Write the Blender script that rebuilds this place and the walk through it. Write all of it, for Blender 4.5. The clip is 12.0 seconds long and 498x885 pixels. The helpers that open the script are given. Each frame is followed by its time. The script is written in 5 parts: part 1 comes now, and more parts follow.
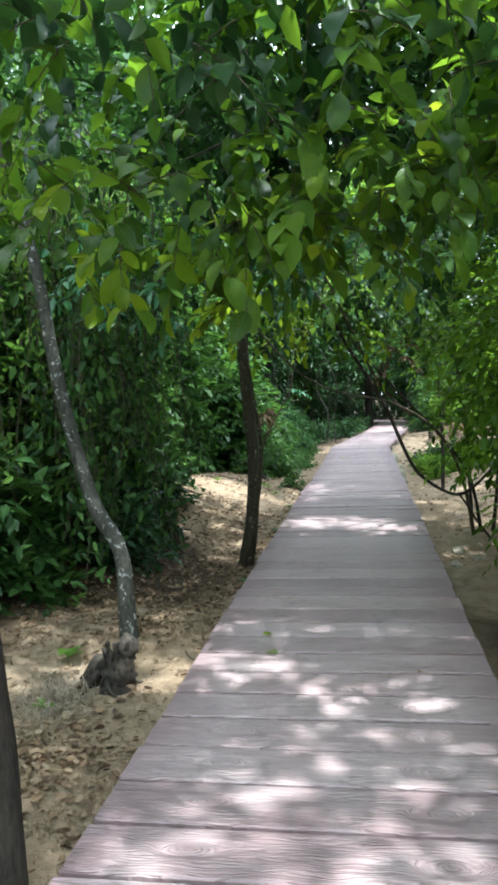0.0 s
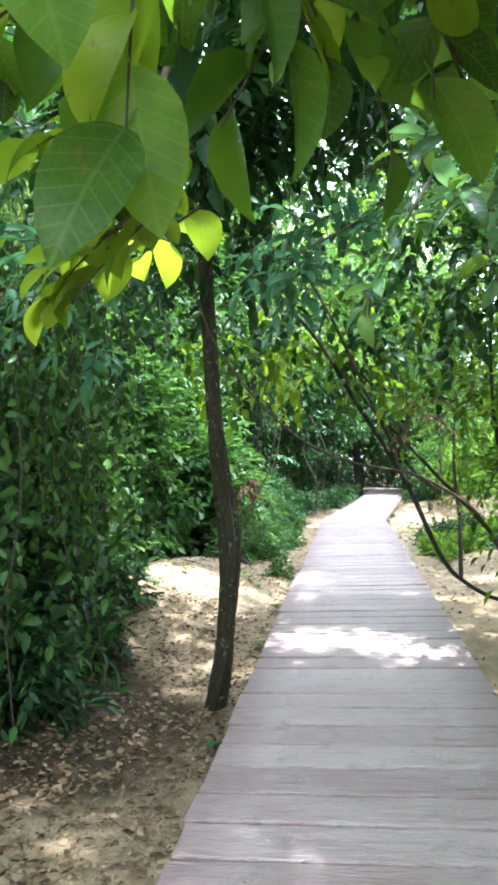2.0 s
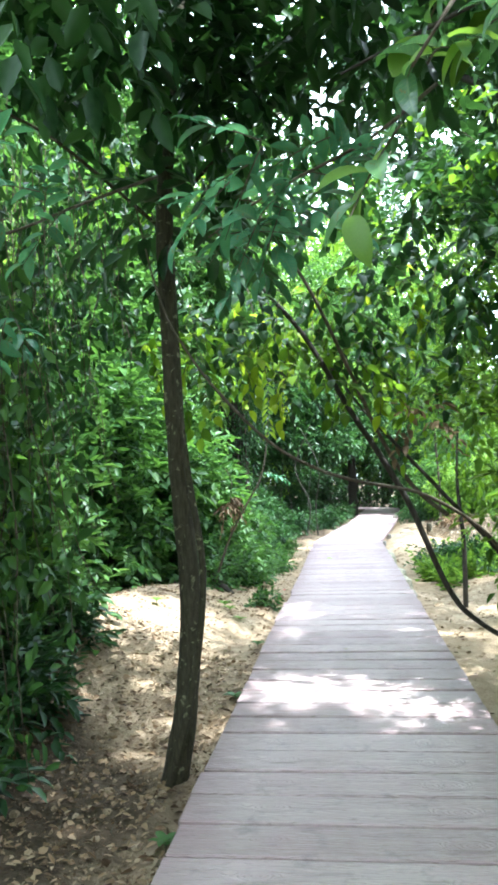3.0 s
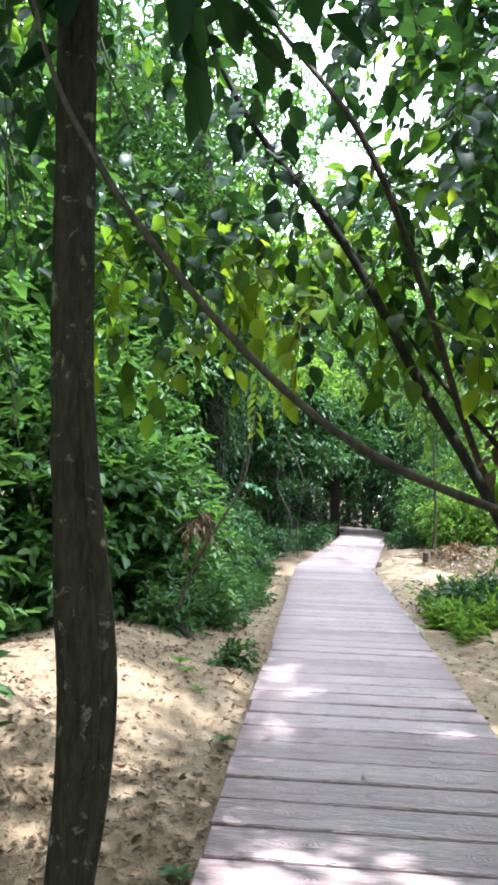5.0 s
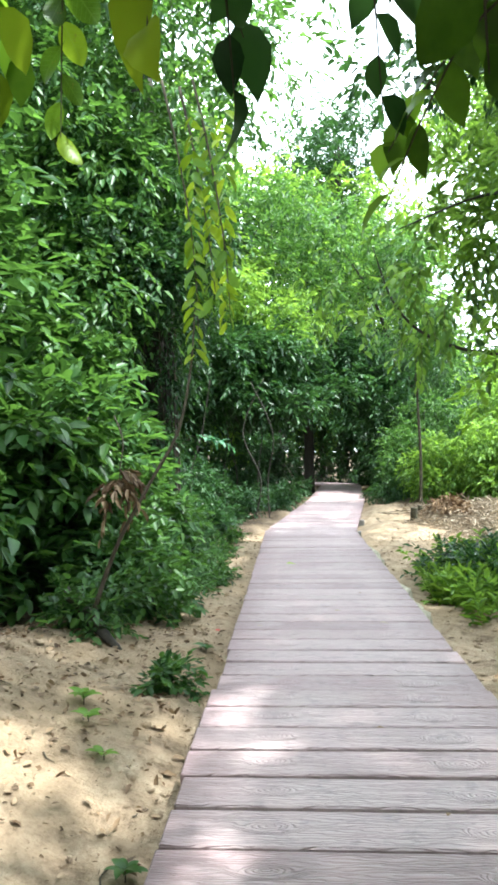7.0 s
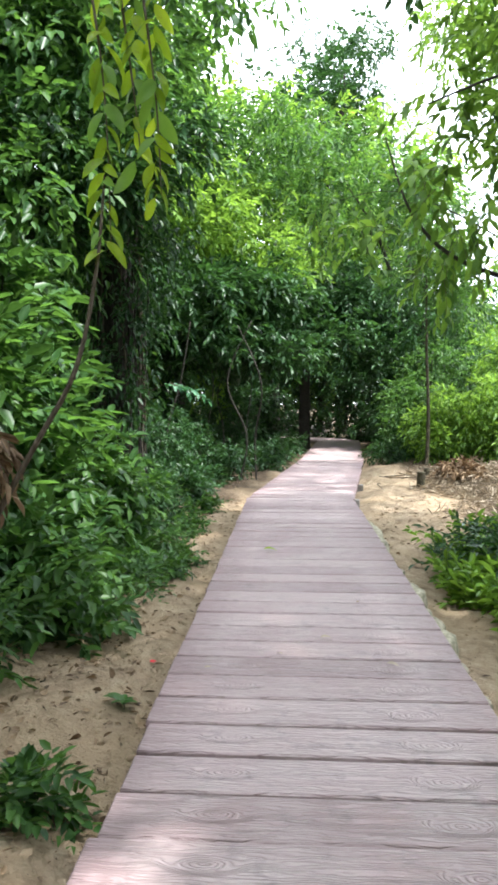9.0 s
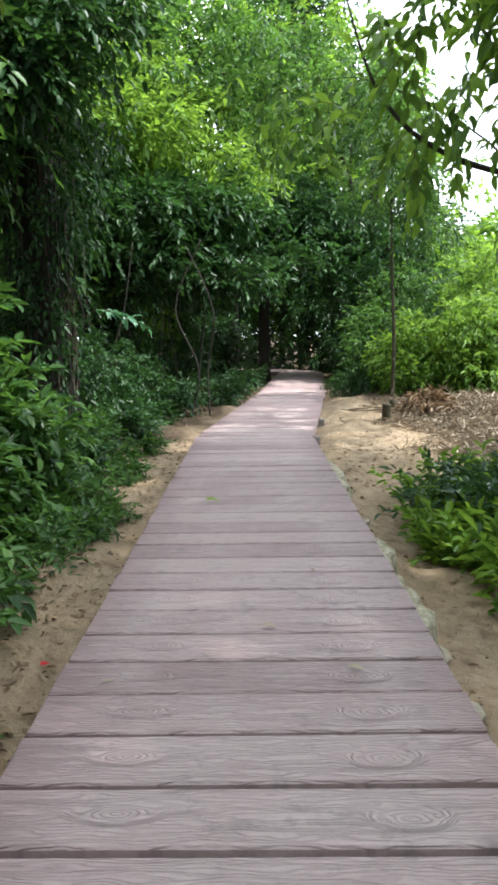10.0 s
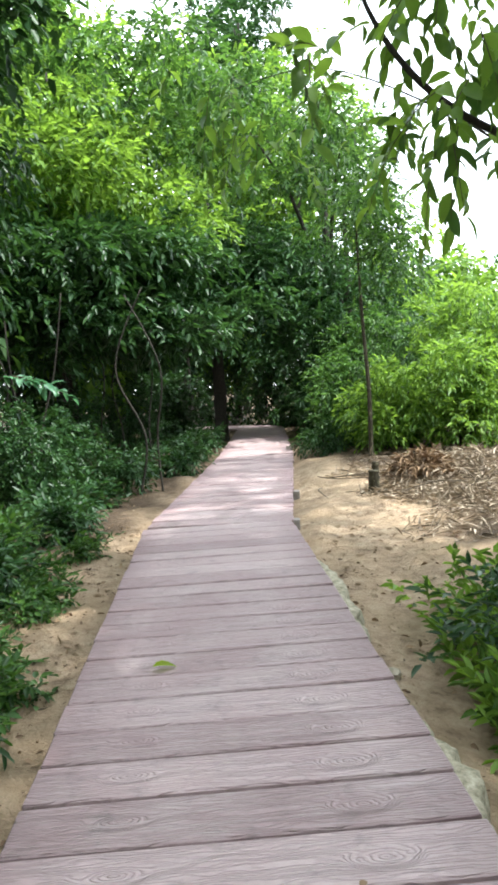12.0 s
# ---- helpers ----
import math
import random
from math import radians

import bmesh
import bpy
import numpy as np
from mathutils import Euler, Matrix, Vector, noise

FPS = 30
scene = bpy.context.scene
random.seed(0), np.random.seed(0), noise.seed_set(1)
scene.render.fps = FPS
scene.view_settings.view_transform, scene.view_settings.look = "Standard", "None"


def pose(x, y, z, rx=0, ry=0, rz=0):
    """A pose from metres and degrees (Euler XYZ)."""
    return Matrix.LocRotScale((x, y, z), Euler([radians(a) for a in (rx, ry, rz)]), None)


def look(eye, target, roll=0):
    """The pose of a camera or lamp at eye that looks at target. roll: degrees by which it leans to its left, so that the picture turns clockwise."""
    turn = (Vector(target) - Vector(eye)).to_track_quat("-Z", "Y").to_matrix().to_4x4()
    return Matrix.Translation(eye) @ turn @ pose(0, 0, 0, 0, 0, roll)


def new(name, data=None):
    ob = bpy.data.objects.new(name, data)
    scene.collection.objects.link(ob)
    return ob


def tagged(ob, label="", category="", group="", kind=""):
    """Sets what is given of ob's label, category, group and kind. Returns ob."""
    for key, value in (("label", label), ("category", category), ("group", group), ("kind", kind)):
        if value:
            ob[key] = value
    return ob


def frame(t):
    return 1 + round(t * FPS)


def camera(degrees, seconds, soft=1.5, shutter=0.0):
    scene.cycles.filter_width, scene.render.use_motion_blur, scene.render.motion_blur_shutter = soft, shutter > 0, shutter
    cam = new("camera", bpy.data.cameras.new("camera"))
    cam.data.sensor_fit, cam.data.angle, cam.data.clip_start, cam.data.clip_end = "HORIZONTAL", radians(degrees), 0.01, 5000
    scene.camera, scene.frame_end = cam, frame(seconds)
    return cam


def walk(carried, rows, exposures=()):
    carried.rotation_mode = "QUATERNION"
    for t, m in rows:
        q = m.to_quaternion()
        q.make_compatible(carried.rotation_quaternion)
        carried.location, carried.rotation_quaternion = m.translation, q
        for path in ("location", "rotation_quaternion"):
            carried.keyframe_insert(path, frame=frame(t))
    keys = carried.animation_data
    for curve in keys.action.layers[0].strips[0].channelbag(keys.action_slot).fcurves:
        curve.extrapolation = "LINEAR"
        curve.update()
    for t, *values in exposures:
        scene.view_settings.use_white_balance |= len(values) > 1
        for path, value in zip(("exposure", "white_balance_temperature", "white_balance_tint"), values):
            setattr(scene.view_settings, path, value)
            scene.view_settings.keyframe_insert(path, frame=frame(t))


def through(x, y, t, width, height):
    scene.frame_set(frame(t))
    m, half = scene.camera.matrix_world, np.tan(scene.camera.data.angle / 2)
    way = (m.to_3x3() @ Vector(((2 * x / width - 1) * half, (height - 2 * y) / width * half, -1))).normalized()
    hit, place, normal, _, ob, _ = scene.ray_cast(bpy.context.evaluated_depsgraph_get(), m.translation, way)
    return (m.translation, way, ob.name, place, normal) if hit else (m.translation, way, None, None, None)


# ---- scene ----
cam = camera(36.7, 12.0, soft=3.2)
PATH = [
    (0, (0.185, 1.33, 1.485), (-0.124, 3.303, 1.368), -2.5),
    (0.5, (0.02, 1.88, 1.51), (-0.229, 3.864, 1.464), -3.0),
    (1, (-0.062, 2.39, 1.522), (-0.296, 4.376, 1.525), -3.2),
    (1.5, (-0.136, 2.979, 1.555), (-0.38, 4.964, 1.583), -3.4),
    (2, (-0.077, 3.587, 1.53), (-0.336, 5.569, 1.584), -2.2),
    (2.5, (-0.086, 4.094, 1.53), (-0.376, 6.072, 1.597), -0.9),
    (3, (-0.048, 4.623, 1.501), (-0.292, 6.605, 1.605), -2.1),
    (3.2, (-0.056, 4.828, 1.506), (-0.288, 6.811, 1.617), -2.3),
    (4.8, (-0.378, 6.899, 1.511), (-0.559, 8.887, 1.626), 1.8),
    (5, (-0.382, 7.142, 1.517), (-0.565, 9.129, 1.648), 1.6),
    (5.5, (-0.365, 7.715, 1.522), (-0.639, 9.693, 1.62), -0.0),
    (6, (-0.403, 8.363, 1.481), (-0.702, 10.338, 1.586), -0.8),
    (6.5, (-0.363, 8.975, 1.429), (-0.541, 10.965, 1.526), 0.2),
    (6.7, (-0.353, 9.182, 1.409), (-0.464, 11.178, 1.469), -0.7),
    (8.3, (-0.268, 10.679, 1.475), (-0.377, 12.675, 1.446), -0.7),
    (8.5, (-0.255, 10.951, 1.447), (-0.368, 12.947, 1.395), -0.8),
    (9, (-0.173, 11.541, 1.43), (-0.28, 13.536, 1.325), 0.2),
    (9.5, (-0.088, 12.133, 1.428), (-0.09, 14.13, 1.312), -0.2),
    (10, (-0.002, 12.691, 1.357), (-0.017, 14.671, 1.075), -0.7),
    (10.5, (-0.01, 13.2, 1.401), (0.017, 15.179, 1.113), -2.6),
    (11, (-0.012, 13.774, 1.443), (0.016, 15.761, 1.22), -1.4),
    (11.5, (-0.071, 14.383, 1.415), (-0.004, 16.376, 1.264), 0.4),
    (12, (-0.031, 14.836, 1.471), (0.072, 16.827, 1.32), -3.5),
]
EXPOSURES = [(0.0, 2.3, 5650, 3), (0.5, 2.75, 5650, 8), (1.5, 3.2, 5650, 6), (2.5, 3.35, 5600, 2), (3.0, 3.3, 5550, 1), (5.0, 2.75, 5650, 8), (6.5, 2.7, 5850, 1), (8.5, 2.5, 6050, 9), (9.5, 2.1, 6150, 6), (10.5, 1.75, 6200, 9), (11.0, 1.95, 6350, 10), (12.0, 2.1, 6150, 7)]
walk(cam, [(t, look(eye, target, roll)) for t, eye, target, roll in PATH], EXPOSURES)

# ---- light ----
SUN_ELEVATION, SUN_TURN = 64.0, 112.0   # degrees above the horizon, degrees from ahead towards the right
world = bpy.data.worlds.new("sky")
scene.world = world
world.use_nodes = True
wn = world.node_tree
wn.nodes.clear()
sky = wn.nodes.new("ShaderNodeTexSky")
sky.sky_type, sky.sun_disc = "NISHITA", False
sky.sun_elevation, sky.sun_rotation = radians(SUN_ELEVATION), radians(SUN_TURN)
cloud = wn.nodes.new("ShaderNodeMix")
cloud.data_type = "RGBA"
cloud.inputs["Factor"].default_value = 0.75
cloud.inputs["B"].default_value = (10.5, 10.7, 11.0, 1)
wn.links.new(sky.outputs[0], cloud.inputs["A"])
back = wn.nodes.new("ShaderNodeBackground")
back.inputs["Strength"].default_value = 0.125
wn.links.new(cloud.outputs["Result"], back.inputs["Color"])
wout = wn.nodes.new("ShaderNodeOutputWorld")
wn.links.new(back.outputs[0], wout.inputs[0])

sun = new("sun", bpy.data.lights.new("sun", "SUN"))
sun.data.energy, sun.data.angle, sun.data.color = 2.5, radians(1.5), (1.0, 0.96, 0.9)
sx, sy = math.sin(radians(SUN_TURN)), math.cos(radians(SUN_TURN))
ch = math.cos(radians(SUN_ELEVATION))
sun.matrix_world = look((sx * ch * 60, sy * ch * 60, math.sin(radians(SUN_ELEVATION)) * 60), (0, 0, 0))


# ---- materials ----
def material(name):
    m = bpy.data.materials.new(name)
    m.use_nodes = True
    m.node_tree.nodes.clear()
    return m, m.node_tree


def node(nt, kind, **values):
    n = nt.nodes.new(kind)
    for key, v in values.items():
        key = key.replace("_", " ")
        n.inputs[key].default_value = v
    return n


def ramp(nt, fac, stops):
    r = nt.nodes.new("ShaderNodeValToRGB")
    e = r.color_ramp.elements
    while len(e) < len(stops):
        e.new(0.5)
    for el, (p, c) in zip(e, stops):
        el.position, el.color = p, (*c, 1)
    nt.links.new(fac, r.inputs["Fac"])
    return r.outputs["Color"]


def mixed(nt, fac, a, b, blend="MIX"):
    m = nt.nodes.new("ShaderNodeMix")
    m.data_type, m.blend_type = "RGBA", blend
    for v, key in ((fac, "Factor"), (a, "A"), (b, "B")):
        if hasattr(v, "links"):
            nt.links.new(v, m.inputs[key])
        else:
            m.inputs[key].default_value = v if key == "Factor" else (*v, 1)
    return m.outputs["Result"]


def maths(nt, op, a, b=None, c=None):
    m = nt.nodes.new("ShaderNodeMath")
    m.operation = op
    for i, v in enumerate((a, b, c)):
        if v is None:
            continue
        if hasattr(v, "links"):
            nt.links.new(v, m.inputs[i])
        else:
            m.inputs[i].default_value = v
    return m.outputs[0]


def noisy(nt, coord, scale, detail=4.0, rough=0.55, distort=0.0):
    n = node(nt, "ShaderNodeTexNoise", Scale=scale, Detail=detail, Roughness=rough, Distortion=distort)
    nt.links.new(coord, n.inputs["Vector"])
    return n.outputs["Fac"]


def finish(nt, colour, rough=0.7, height=None, bump=0.3, dist=0.01, spec=0.4):
    p = node(nt, "ShaderNodeBsdfPrincipled")
    p.inputs["Specular IOR Level"].default_value = spec
    if hasattr(colour, "links"):
        nt.links.new(colour, p.inputs["Base Color"])
    else:
        p.inputs["Base Color"].default_value = (*colour, 1)
    if hasattr(rough, "links"):
        nt.links.new(rough, p.inputs["Roughness"])
    else:
        p.inputs["Roughness"].default_value = rough
    if height is not None:
        b = node(nt, "ShaderNodeBump", Strength=bump, Distance=dist)
        nt.links.new(height, b.inputs["Height"])
        nt.links.new(b.outputs[0], p.inputs["Normal"])
    o = nt.nodes.new("ShaderNodeOutputMaterial")
    nt.links.new(p.outputs[0], o.inputs[0])
    return p


def leaf_material(name, tones, glow, through=0.4, rough=0.42, veins=False, spec=0.2):
    """Leaf blades that let light through. tones: dark to light base colours, one drawn for each blade."""
    m, nt = material(name)
    geo = nt.nodes.new("ShaderNodeObjectInfo" if veins else "ShaderNodeNewGeometry")
    col = ramp(nt, geo.outputs["Random" if veins else "Random Per Island"], [(i / (len(tones) - 1), c) for i, c in enumerate(tones)])
    tc = nt.nodes.new("ShaderNodeTexCoord")
    spots = noisy(nt, tc.outputs["Object"], 28.0, 3.0)
    col = mixed(nt, ramp(nt, spots, [(0.35, (0, 0, 0)), (0.75, (0.45, 0.45, 0.45))]), col, tones[-1])
    p = node(nt, "ShaderNodeBsdfPrincipled", Roughness=rough)
    p.inputs["Specular IOR Level"].default_value = spec
    if veins:
        sep = nt.nodes.new("ShaderNodeSeparateXYZ")
        nt.links.new(tc.outputs["Object"], sep.inputs[0])
        across = maths(nt, "ABSOLUTE", sep.outputs[1])
        side = maths(nt, "SINE", maths(nt, "MULTIPLY", maths(nt, "SUBTRACT", sep.outputs[0], maths(nt, "MULTIPLY", across, 0.8)), 52.0))
        rib = maths(nt, "MAXIMUM", maths(nt, "GREATER_THAN", side, 0.93), maths(nt, "LESS_THAN", across, 0.014))
        worn = noisy(nt, tc.outputs["Object"], 3.5, 4.0, 0.6)
        col = mixed(nt, ramp(nt, worn, [(0.38, (0.45, 0.45, 0.45)), (0.55, (0, 0, 0))]), col, tones[0])
        col = mixed(nt, ramp(nt, worn, [(0.68, (0, 0, 0)), (0.71, (0.8, 0.8, 0.8))]), col, (0.16, 0.1, 0.03))
        col = mixed(nt, maths(nt, "MULTIPLY", rib, 0.28), col, (0.2, 0.3, 0.08))
        relief = node(nt, "ShaderNodeBump", Strength=0.05, Distance=0.01)
        nt.links.new(side, relief.inputs["Height"])
        nt.links.new(relief.outputs[0], p.inputs["Normal"])
    nt.links.new(col, p.inputs["Base Color"])
    t = nt.nodes.new("ShaderNodeBsdfTranslucent")
    # spread between sunlit and shaded blades, put into the transmitted colour
    lit_spread = ramp(nt, geo.outputs["Random" if veins else "Random Per Island"], [(0.0, [c * 0.2 for c in glow]), (0.5, [c * 0.75 for c in glow]), (1.0, [min(0.7, c * 1.3) for c in glow])])
    nt.links.new(mixed(nt, 0.65, col, lit_spread), t.inputs["Color"])
    s = node(nt, "ShaderNodeMixShader", Fac=through)
    nt.links.new(p.outputs[0], s.inputs[1])
    nt.links.new(t.outputs[0], s.inputs[2])
    o = nt.nodes.new("ShaderNodeOutputMaterial")
    nt.links.new(s.outputs[0], o.inputs[0])
    return m


# the dark and light greens also stand in for shaded and sunlit foliage
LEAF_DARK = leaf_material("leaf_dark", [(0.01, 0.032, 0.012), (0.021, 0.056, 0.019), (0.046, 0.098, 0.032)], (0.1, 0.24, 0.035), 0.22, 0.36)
LEAF_MID = leaf_material("leaf_mid", [(0.015, 0.046, 0.015), (0.036, 0.088, 0.023), (0.08, 0.155, 0.04)], (0.18, 0.37, 0.045), 0.32, 0.36)
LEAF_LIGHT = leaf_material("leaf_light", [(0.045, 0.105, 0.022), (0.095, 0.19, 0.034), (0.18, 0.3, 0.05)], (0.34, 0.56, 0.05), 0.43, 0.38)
LEAF_BROAD = leaf_material("leaf_broad", [(0.018, 0.052, 0.01), (0.045, 0.11, 0.014), (0.12, 0.21, 0.02)], (0.32, 0.56, 0.03), 0.43, 0.34)
LEAF_SHINY = leaf_material("leaf_shiny", [(0.06, 0.14, 0.06), (0.09, 0.19, 0.08), (0.14, 0.26, 0.11)], (0.25, 0.5, 0.14), 0.35, 0.2, spec=0.5)
LEAF_YELLOW = leaf_material("leaf_yellow", [(0.15, 0.25, 0.01), (0.2, 0.32, 0.015), (0.27, 0.38, 0.02)], (0.46, 0.62, 0.03), 0.58, 0.35)
LEAF_BLUISH = leaf_material("leaf_bluish", [(0.05, 0.15, 0.08), (0.075, 0.205, 0.11), (0.12, 0.28, 0.15)], (0.2, 0.5, 0.18), 0.38, 0.22, spec=0.5)
VEINED = {m: leaf_material(m.name + "_veined", t, c, k, r, True, 0.5 if m in (LEAF_SHINY, LEAF_BLUISH) else 0.2) for m, t, c, k, r in (
    (LEAF_BROAD, [(0.014, 0.045, 0.01), (0.045, 0.11, 0.014), (0.12, 0.21, 0.02)], (0.32, 0.56, 0.03), 0.43, 0.34),
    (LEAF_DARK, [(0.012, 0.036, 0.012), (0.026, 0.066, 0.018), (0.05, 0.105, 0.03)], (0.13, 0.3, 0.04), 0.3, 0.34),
    (LEAF_SHINY, [(0.06, 0.14, 0.06), (0.09, 0.19, 0.08), (0.14, 0.26, 0.11)], (0.25, 0.5, 0.14), 0.35, 0.2),
    (LEAF_YELLOW, [(0.13, 0.24, 0.01), (0.2, 0.32, 0.015), (0.27, 0.38, 0.02)], (0.46, 0.62, 0.03), 0.58, 0.35),
    (LEAF_BLUISH, [(0.05, 0.15, 0.08), (0.075, 0.205, 0.11), (0.12, 0.28, 0.15)], (0.2, 0.5, 0.18), 0.38, 0.22))}
LEAF_DRY = leaf_material("leaf_dry", [(0.05, 0.03, 0.018), (0.12, 0.07, 0.038), (0.26, 0.17, 0.095), (0.32, 0.24, 0.155)], (0.22, 0.13, 0.06), 0.1, 0.7)
STRAW = leaf_material("straw", [(0.16, 0.12, 0.085), (0.32, 0.26, 0.19), (0.55, 0.47, 0.36)], (0.4, 0.3, 0.2), 0.1, 0.75)


def bark_material(name, dark, light, patch, amount):
    m, nt = material(name)
    tc = nt.nodes.new("ShaderNodeTexCoord")
    mp = node(nt, "ShaderNodeMapping", Scale=(1, 1, 0.22))
    nt.links.new(tc.outputs["Object"], mp.inputs["Vector"])
    rough = noisy(nt, mp.outputs[0], 55.0, 8.0, 0.65)
    col = ramp(nt, rough, [(0.3, dark), (0.7, light)])
    blot = noisy(nt, tc.outputs["Object"], 19.0, 6.0, 0.65, 0.5)
    col = mixed(nt, ramp(nt, blot, [(1 - amount, (0, 0, 0)), (1 - amount + 0.06, (0.8, 0.8, 0.8))]), col, patch)
    finish(nt, col, 0.85, rough, 0.8, 0.01, 0.25)
    return m


BARK = bark_material("bark", (0.016, 0.014, 0.009), (0.07, 0.06, 0.034), (0.24, 0.23, 0.14), 0.41)
BARK_PALE = bark_material("bark_pale", (0.022, 0.022, 0.018), (0.09, 0.088, 0.07), (0.46, 0.47, 0.44), 0.42)
BARK_DARK = bark_material("bark_dark", (0.014, 0.012, 0.01), (0.055, 0.047, 0.037), (0.1, 0.1, 0.07), 0.35)
TWIG = bark_material("twig", (0.04, 0.032, 0.022), (0.12, 0.096, 0.066), (0.12, 0.13, 0.07), 0.35)


def plank_material():
    """Cast planks with a raised wood grain: the same mould, with two knots, in every plank."""
    m, nt = material("plank")
    tc = nt.nodes.new("ShaderNodeTexCoord")
    info = nt.nodes.new("ShaderNodeObjectInfo")
    geo = nt.nodes.new("ShaderNodeNewGeometry")
    obj = tc.outputs["Object"]
    sep = nt.nodes.new("ShaderNodeSeparateXYZ")
    nt.links.new(obj, sep.inputs[0])
    px, py = sep.outputs[0], sep.outputs[1]
    wmap = node(nt, "ShaderNodeMapping", Scale=(1.6, 9.0, 1.0))
    nt.links.new(obj, wmap.inputs["Vector"])
    warp = noisy(nt, wmap.outputs[0], 2.2, 4.0, 0.5)
    field = maths(nt, "ADD", maths(nt, "MULTIPLY", py, 400.0), maths(nt, "MULTIPLY", warp, 38.0))
    for kx, ky, wx, wy in ((-0.42, 0.01, 0.085, 0.032), (0.42, -0.015, 0.075, 0.036)):
        d = maths(nt, "SQRT", maths(nt, "ADD", maths(nt, "POWER", maths(nt, "DIVIDE", maths(nt, "SUBTRACT", px, kx), wx), 2.0),
                                   maths(nt, "POWER", maths(nt, "DIVIDE", maths(nt, "SUBTRACT", py, ky), wy), 2.0)))
        near = nt.nodes.new("ShaderNodeMapRange")
        near.interpolation_type = "SMOOTHSTEP"
        near.inputs["From Min"].default_value, near.inputs["From Max"].default_value = 1.9, 0.9
        nt.links.new(d, near.inputs["Value"])
        rings = maths(nt, "ADD", maths(nt, "MULTIPLY", d, 21.0), maths(nt, "MULTIPLY", warp, 20.0))
        mix = nt.nodes.new("ShaderNodeMix")
        nt.links.new(near.outputs[0], mix.inputs["Factor"])
        nt.links.new(field, mix.inputs["A"])
        nt.links.new(rings, mix.inputs["B"])
        field = mix.outputs["Result"]
    line = maths(nt, "SINE", field)
    groove = maths(nt, "POWER", maths(nt, "MULTIPLY_ADD", line, 0.5, 0.5), 2.5)
    pos = geo.outputs["Position"]
    base = ramp(nt, info.outputs["Random"], [(0.0, (0.31, 0.202, 0.205)), (0.35, (0.41, 0.284, 0.284)), (0.7, (0.465, 0.335, 0.332)), (1.0, (0.515, 0.388, 0.384))])
    wear = noisy(nt, pos, 2.3, 5.0, 0.6)
    base = mixed(nt, ramp(nt, wear, [(0.42, (0, 0, 0)), (0.72, (0.6, 0.6, 0.6))]), base, (0.53, 0.435, 0.42))
    smap = node(nt, "ShaderNodeMapping", Scale=(1.3, 22.0, 1.0))
    nt.links.new(pos, smap.inputs["Vector"])
    streak = noisy(nt, smap.outputs[0], 2.0, 5.0, 0.65)
    base = mixed(nt, ramp(nt, streak, [(0.5, (0, 0, 0)), (0.72, (0.4, 0.4, 0.4))]), base, (0.53, 0.46, 0.45))
    base = mixed(nt, ramp(nt, streak, [(0.3, (0.45, 0.45, 0.45)), (0.45, (0, 0, 0))]), base, (0.12, 0.088, 0.097))
    stain = noisy(nt, pos, 7.0, 6.0, 0.7)
    base = mixed(nt, ramp(nt, stain, [(0.28, (0.55, 0.55, 0.55)), (0.45, (0, 0, 0))]), base, (0.11, 0.09, 0.088))
    edge = ramp(nt, maths(nt, "ABSOLUTE", px), [(0.52, (0, 0, 0)), (0.8, (0.62, 0.62, 0.62))])
    base = mixed(nt, edge, base, (0.21, 0.122, 0.13))
    base = mixed(nt, maths(nt, "MULTIPLY", groove, 0.23), base, (0.15, 0.098, 0.098))
    grit = noisy(nt, pos, 190.0, 3.0, 0.6)
    base = mixed(nt, maths(nt, "MULTIPLY", grit, 0.25), base, (0.3, 0.28, 0.27))
    height = maths(nt, "ADD", maths(nt, "MULTIPLY", groove, -1.0), maths(nt, "MULTIPLY", grit, 0.35))
    rough = maths(nt, "MULTIPLY_ADD", wear, 0.3, 0.36)
    finish(nt, base, rough, height, 0.95, 0.005, 0.5)
    return m


PLANK = plank_material()


def ground_material():
    m, nt = material("sandy_soil")
    geo = nt.nodes.new("ShaderNodeNewGeometry")
    pos = geo.outputs["Position"]
    a = noisy(nt, pos, 0.9, 6.0, 0.6)
    b = noisy(nt, pos, 6.0, 7.0, 0.65)
    c = noisy(nt, pos, 60.0, 4.0, 0.7)
    col = ramp(nt, b, [(0.3, (0.2, 0.145, 0.095)), (0.48, (0.4, 0.295, 0.195)), (0.7, (0.53, 0.42, 0.29))])
    col = mixed(nt, ramp(nt, a, [(0.45, (0, 0, 0)), (0.62, (0.7, 0.7, 0.7))]), col, (0.4, 0.29, 0.18))
    attr = nt.nodes.new("ShaderNodeAttribute")
    attr.attribute_name = "humus"
    soil = ramp(nt, b, [(0.3, (0.05, 0.035, 0.022)), (0.7, (0.14, 0.1, 0.065))])
    col = mixed(nt, attr.outputs["Fac"], col, soil)
    col = mixed(nt, ramp(nt, c, [(0.5, (0, 0, 0)), (0.8, (0.5, 0.5, 0.5))]), col, (0.15, 0.1, 0.06))
    h = maths(nt, "ADD", b, maths(nt, "MULTIPLY", c, 0.25))
    finish(nt, col, 0.95, h, 1.0, 0.13, 0.2)
    return m


GROUND = ground_material()


def plain(name, c1, c2, scale, rough=0.8, bump=0.5):
    m, nt = material(name)
    tc = nt.nodes.new("ShaderNodeTexCoord")
    n = noisy(nt, tc.outputs["Object"], scale, 7.0, 0.65)
    finish(nt, ramp(nt, n, [(0.3, c1), (0.7, c2)]), rough, n, bump, 0.01, 0.3)
    return m


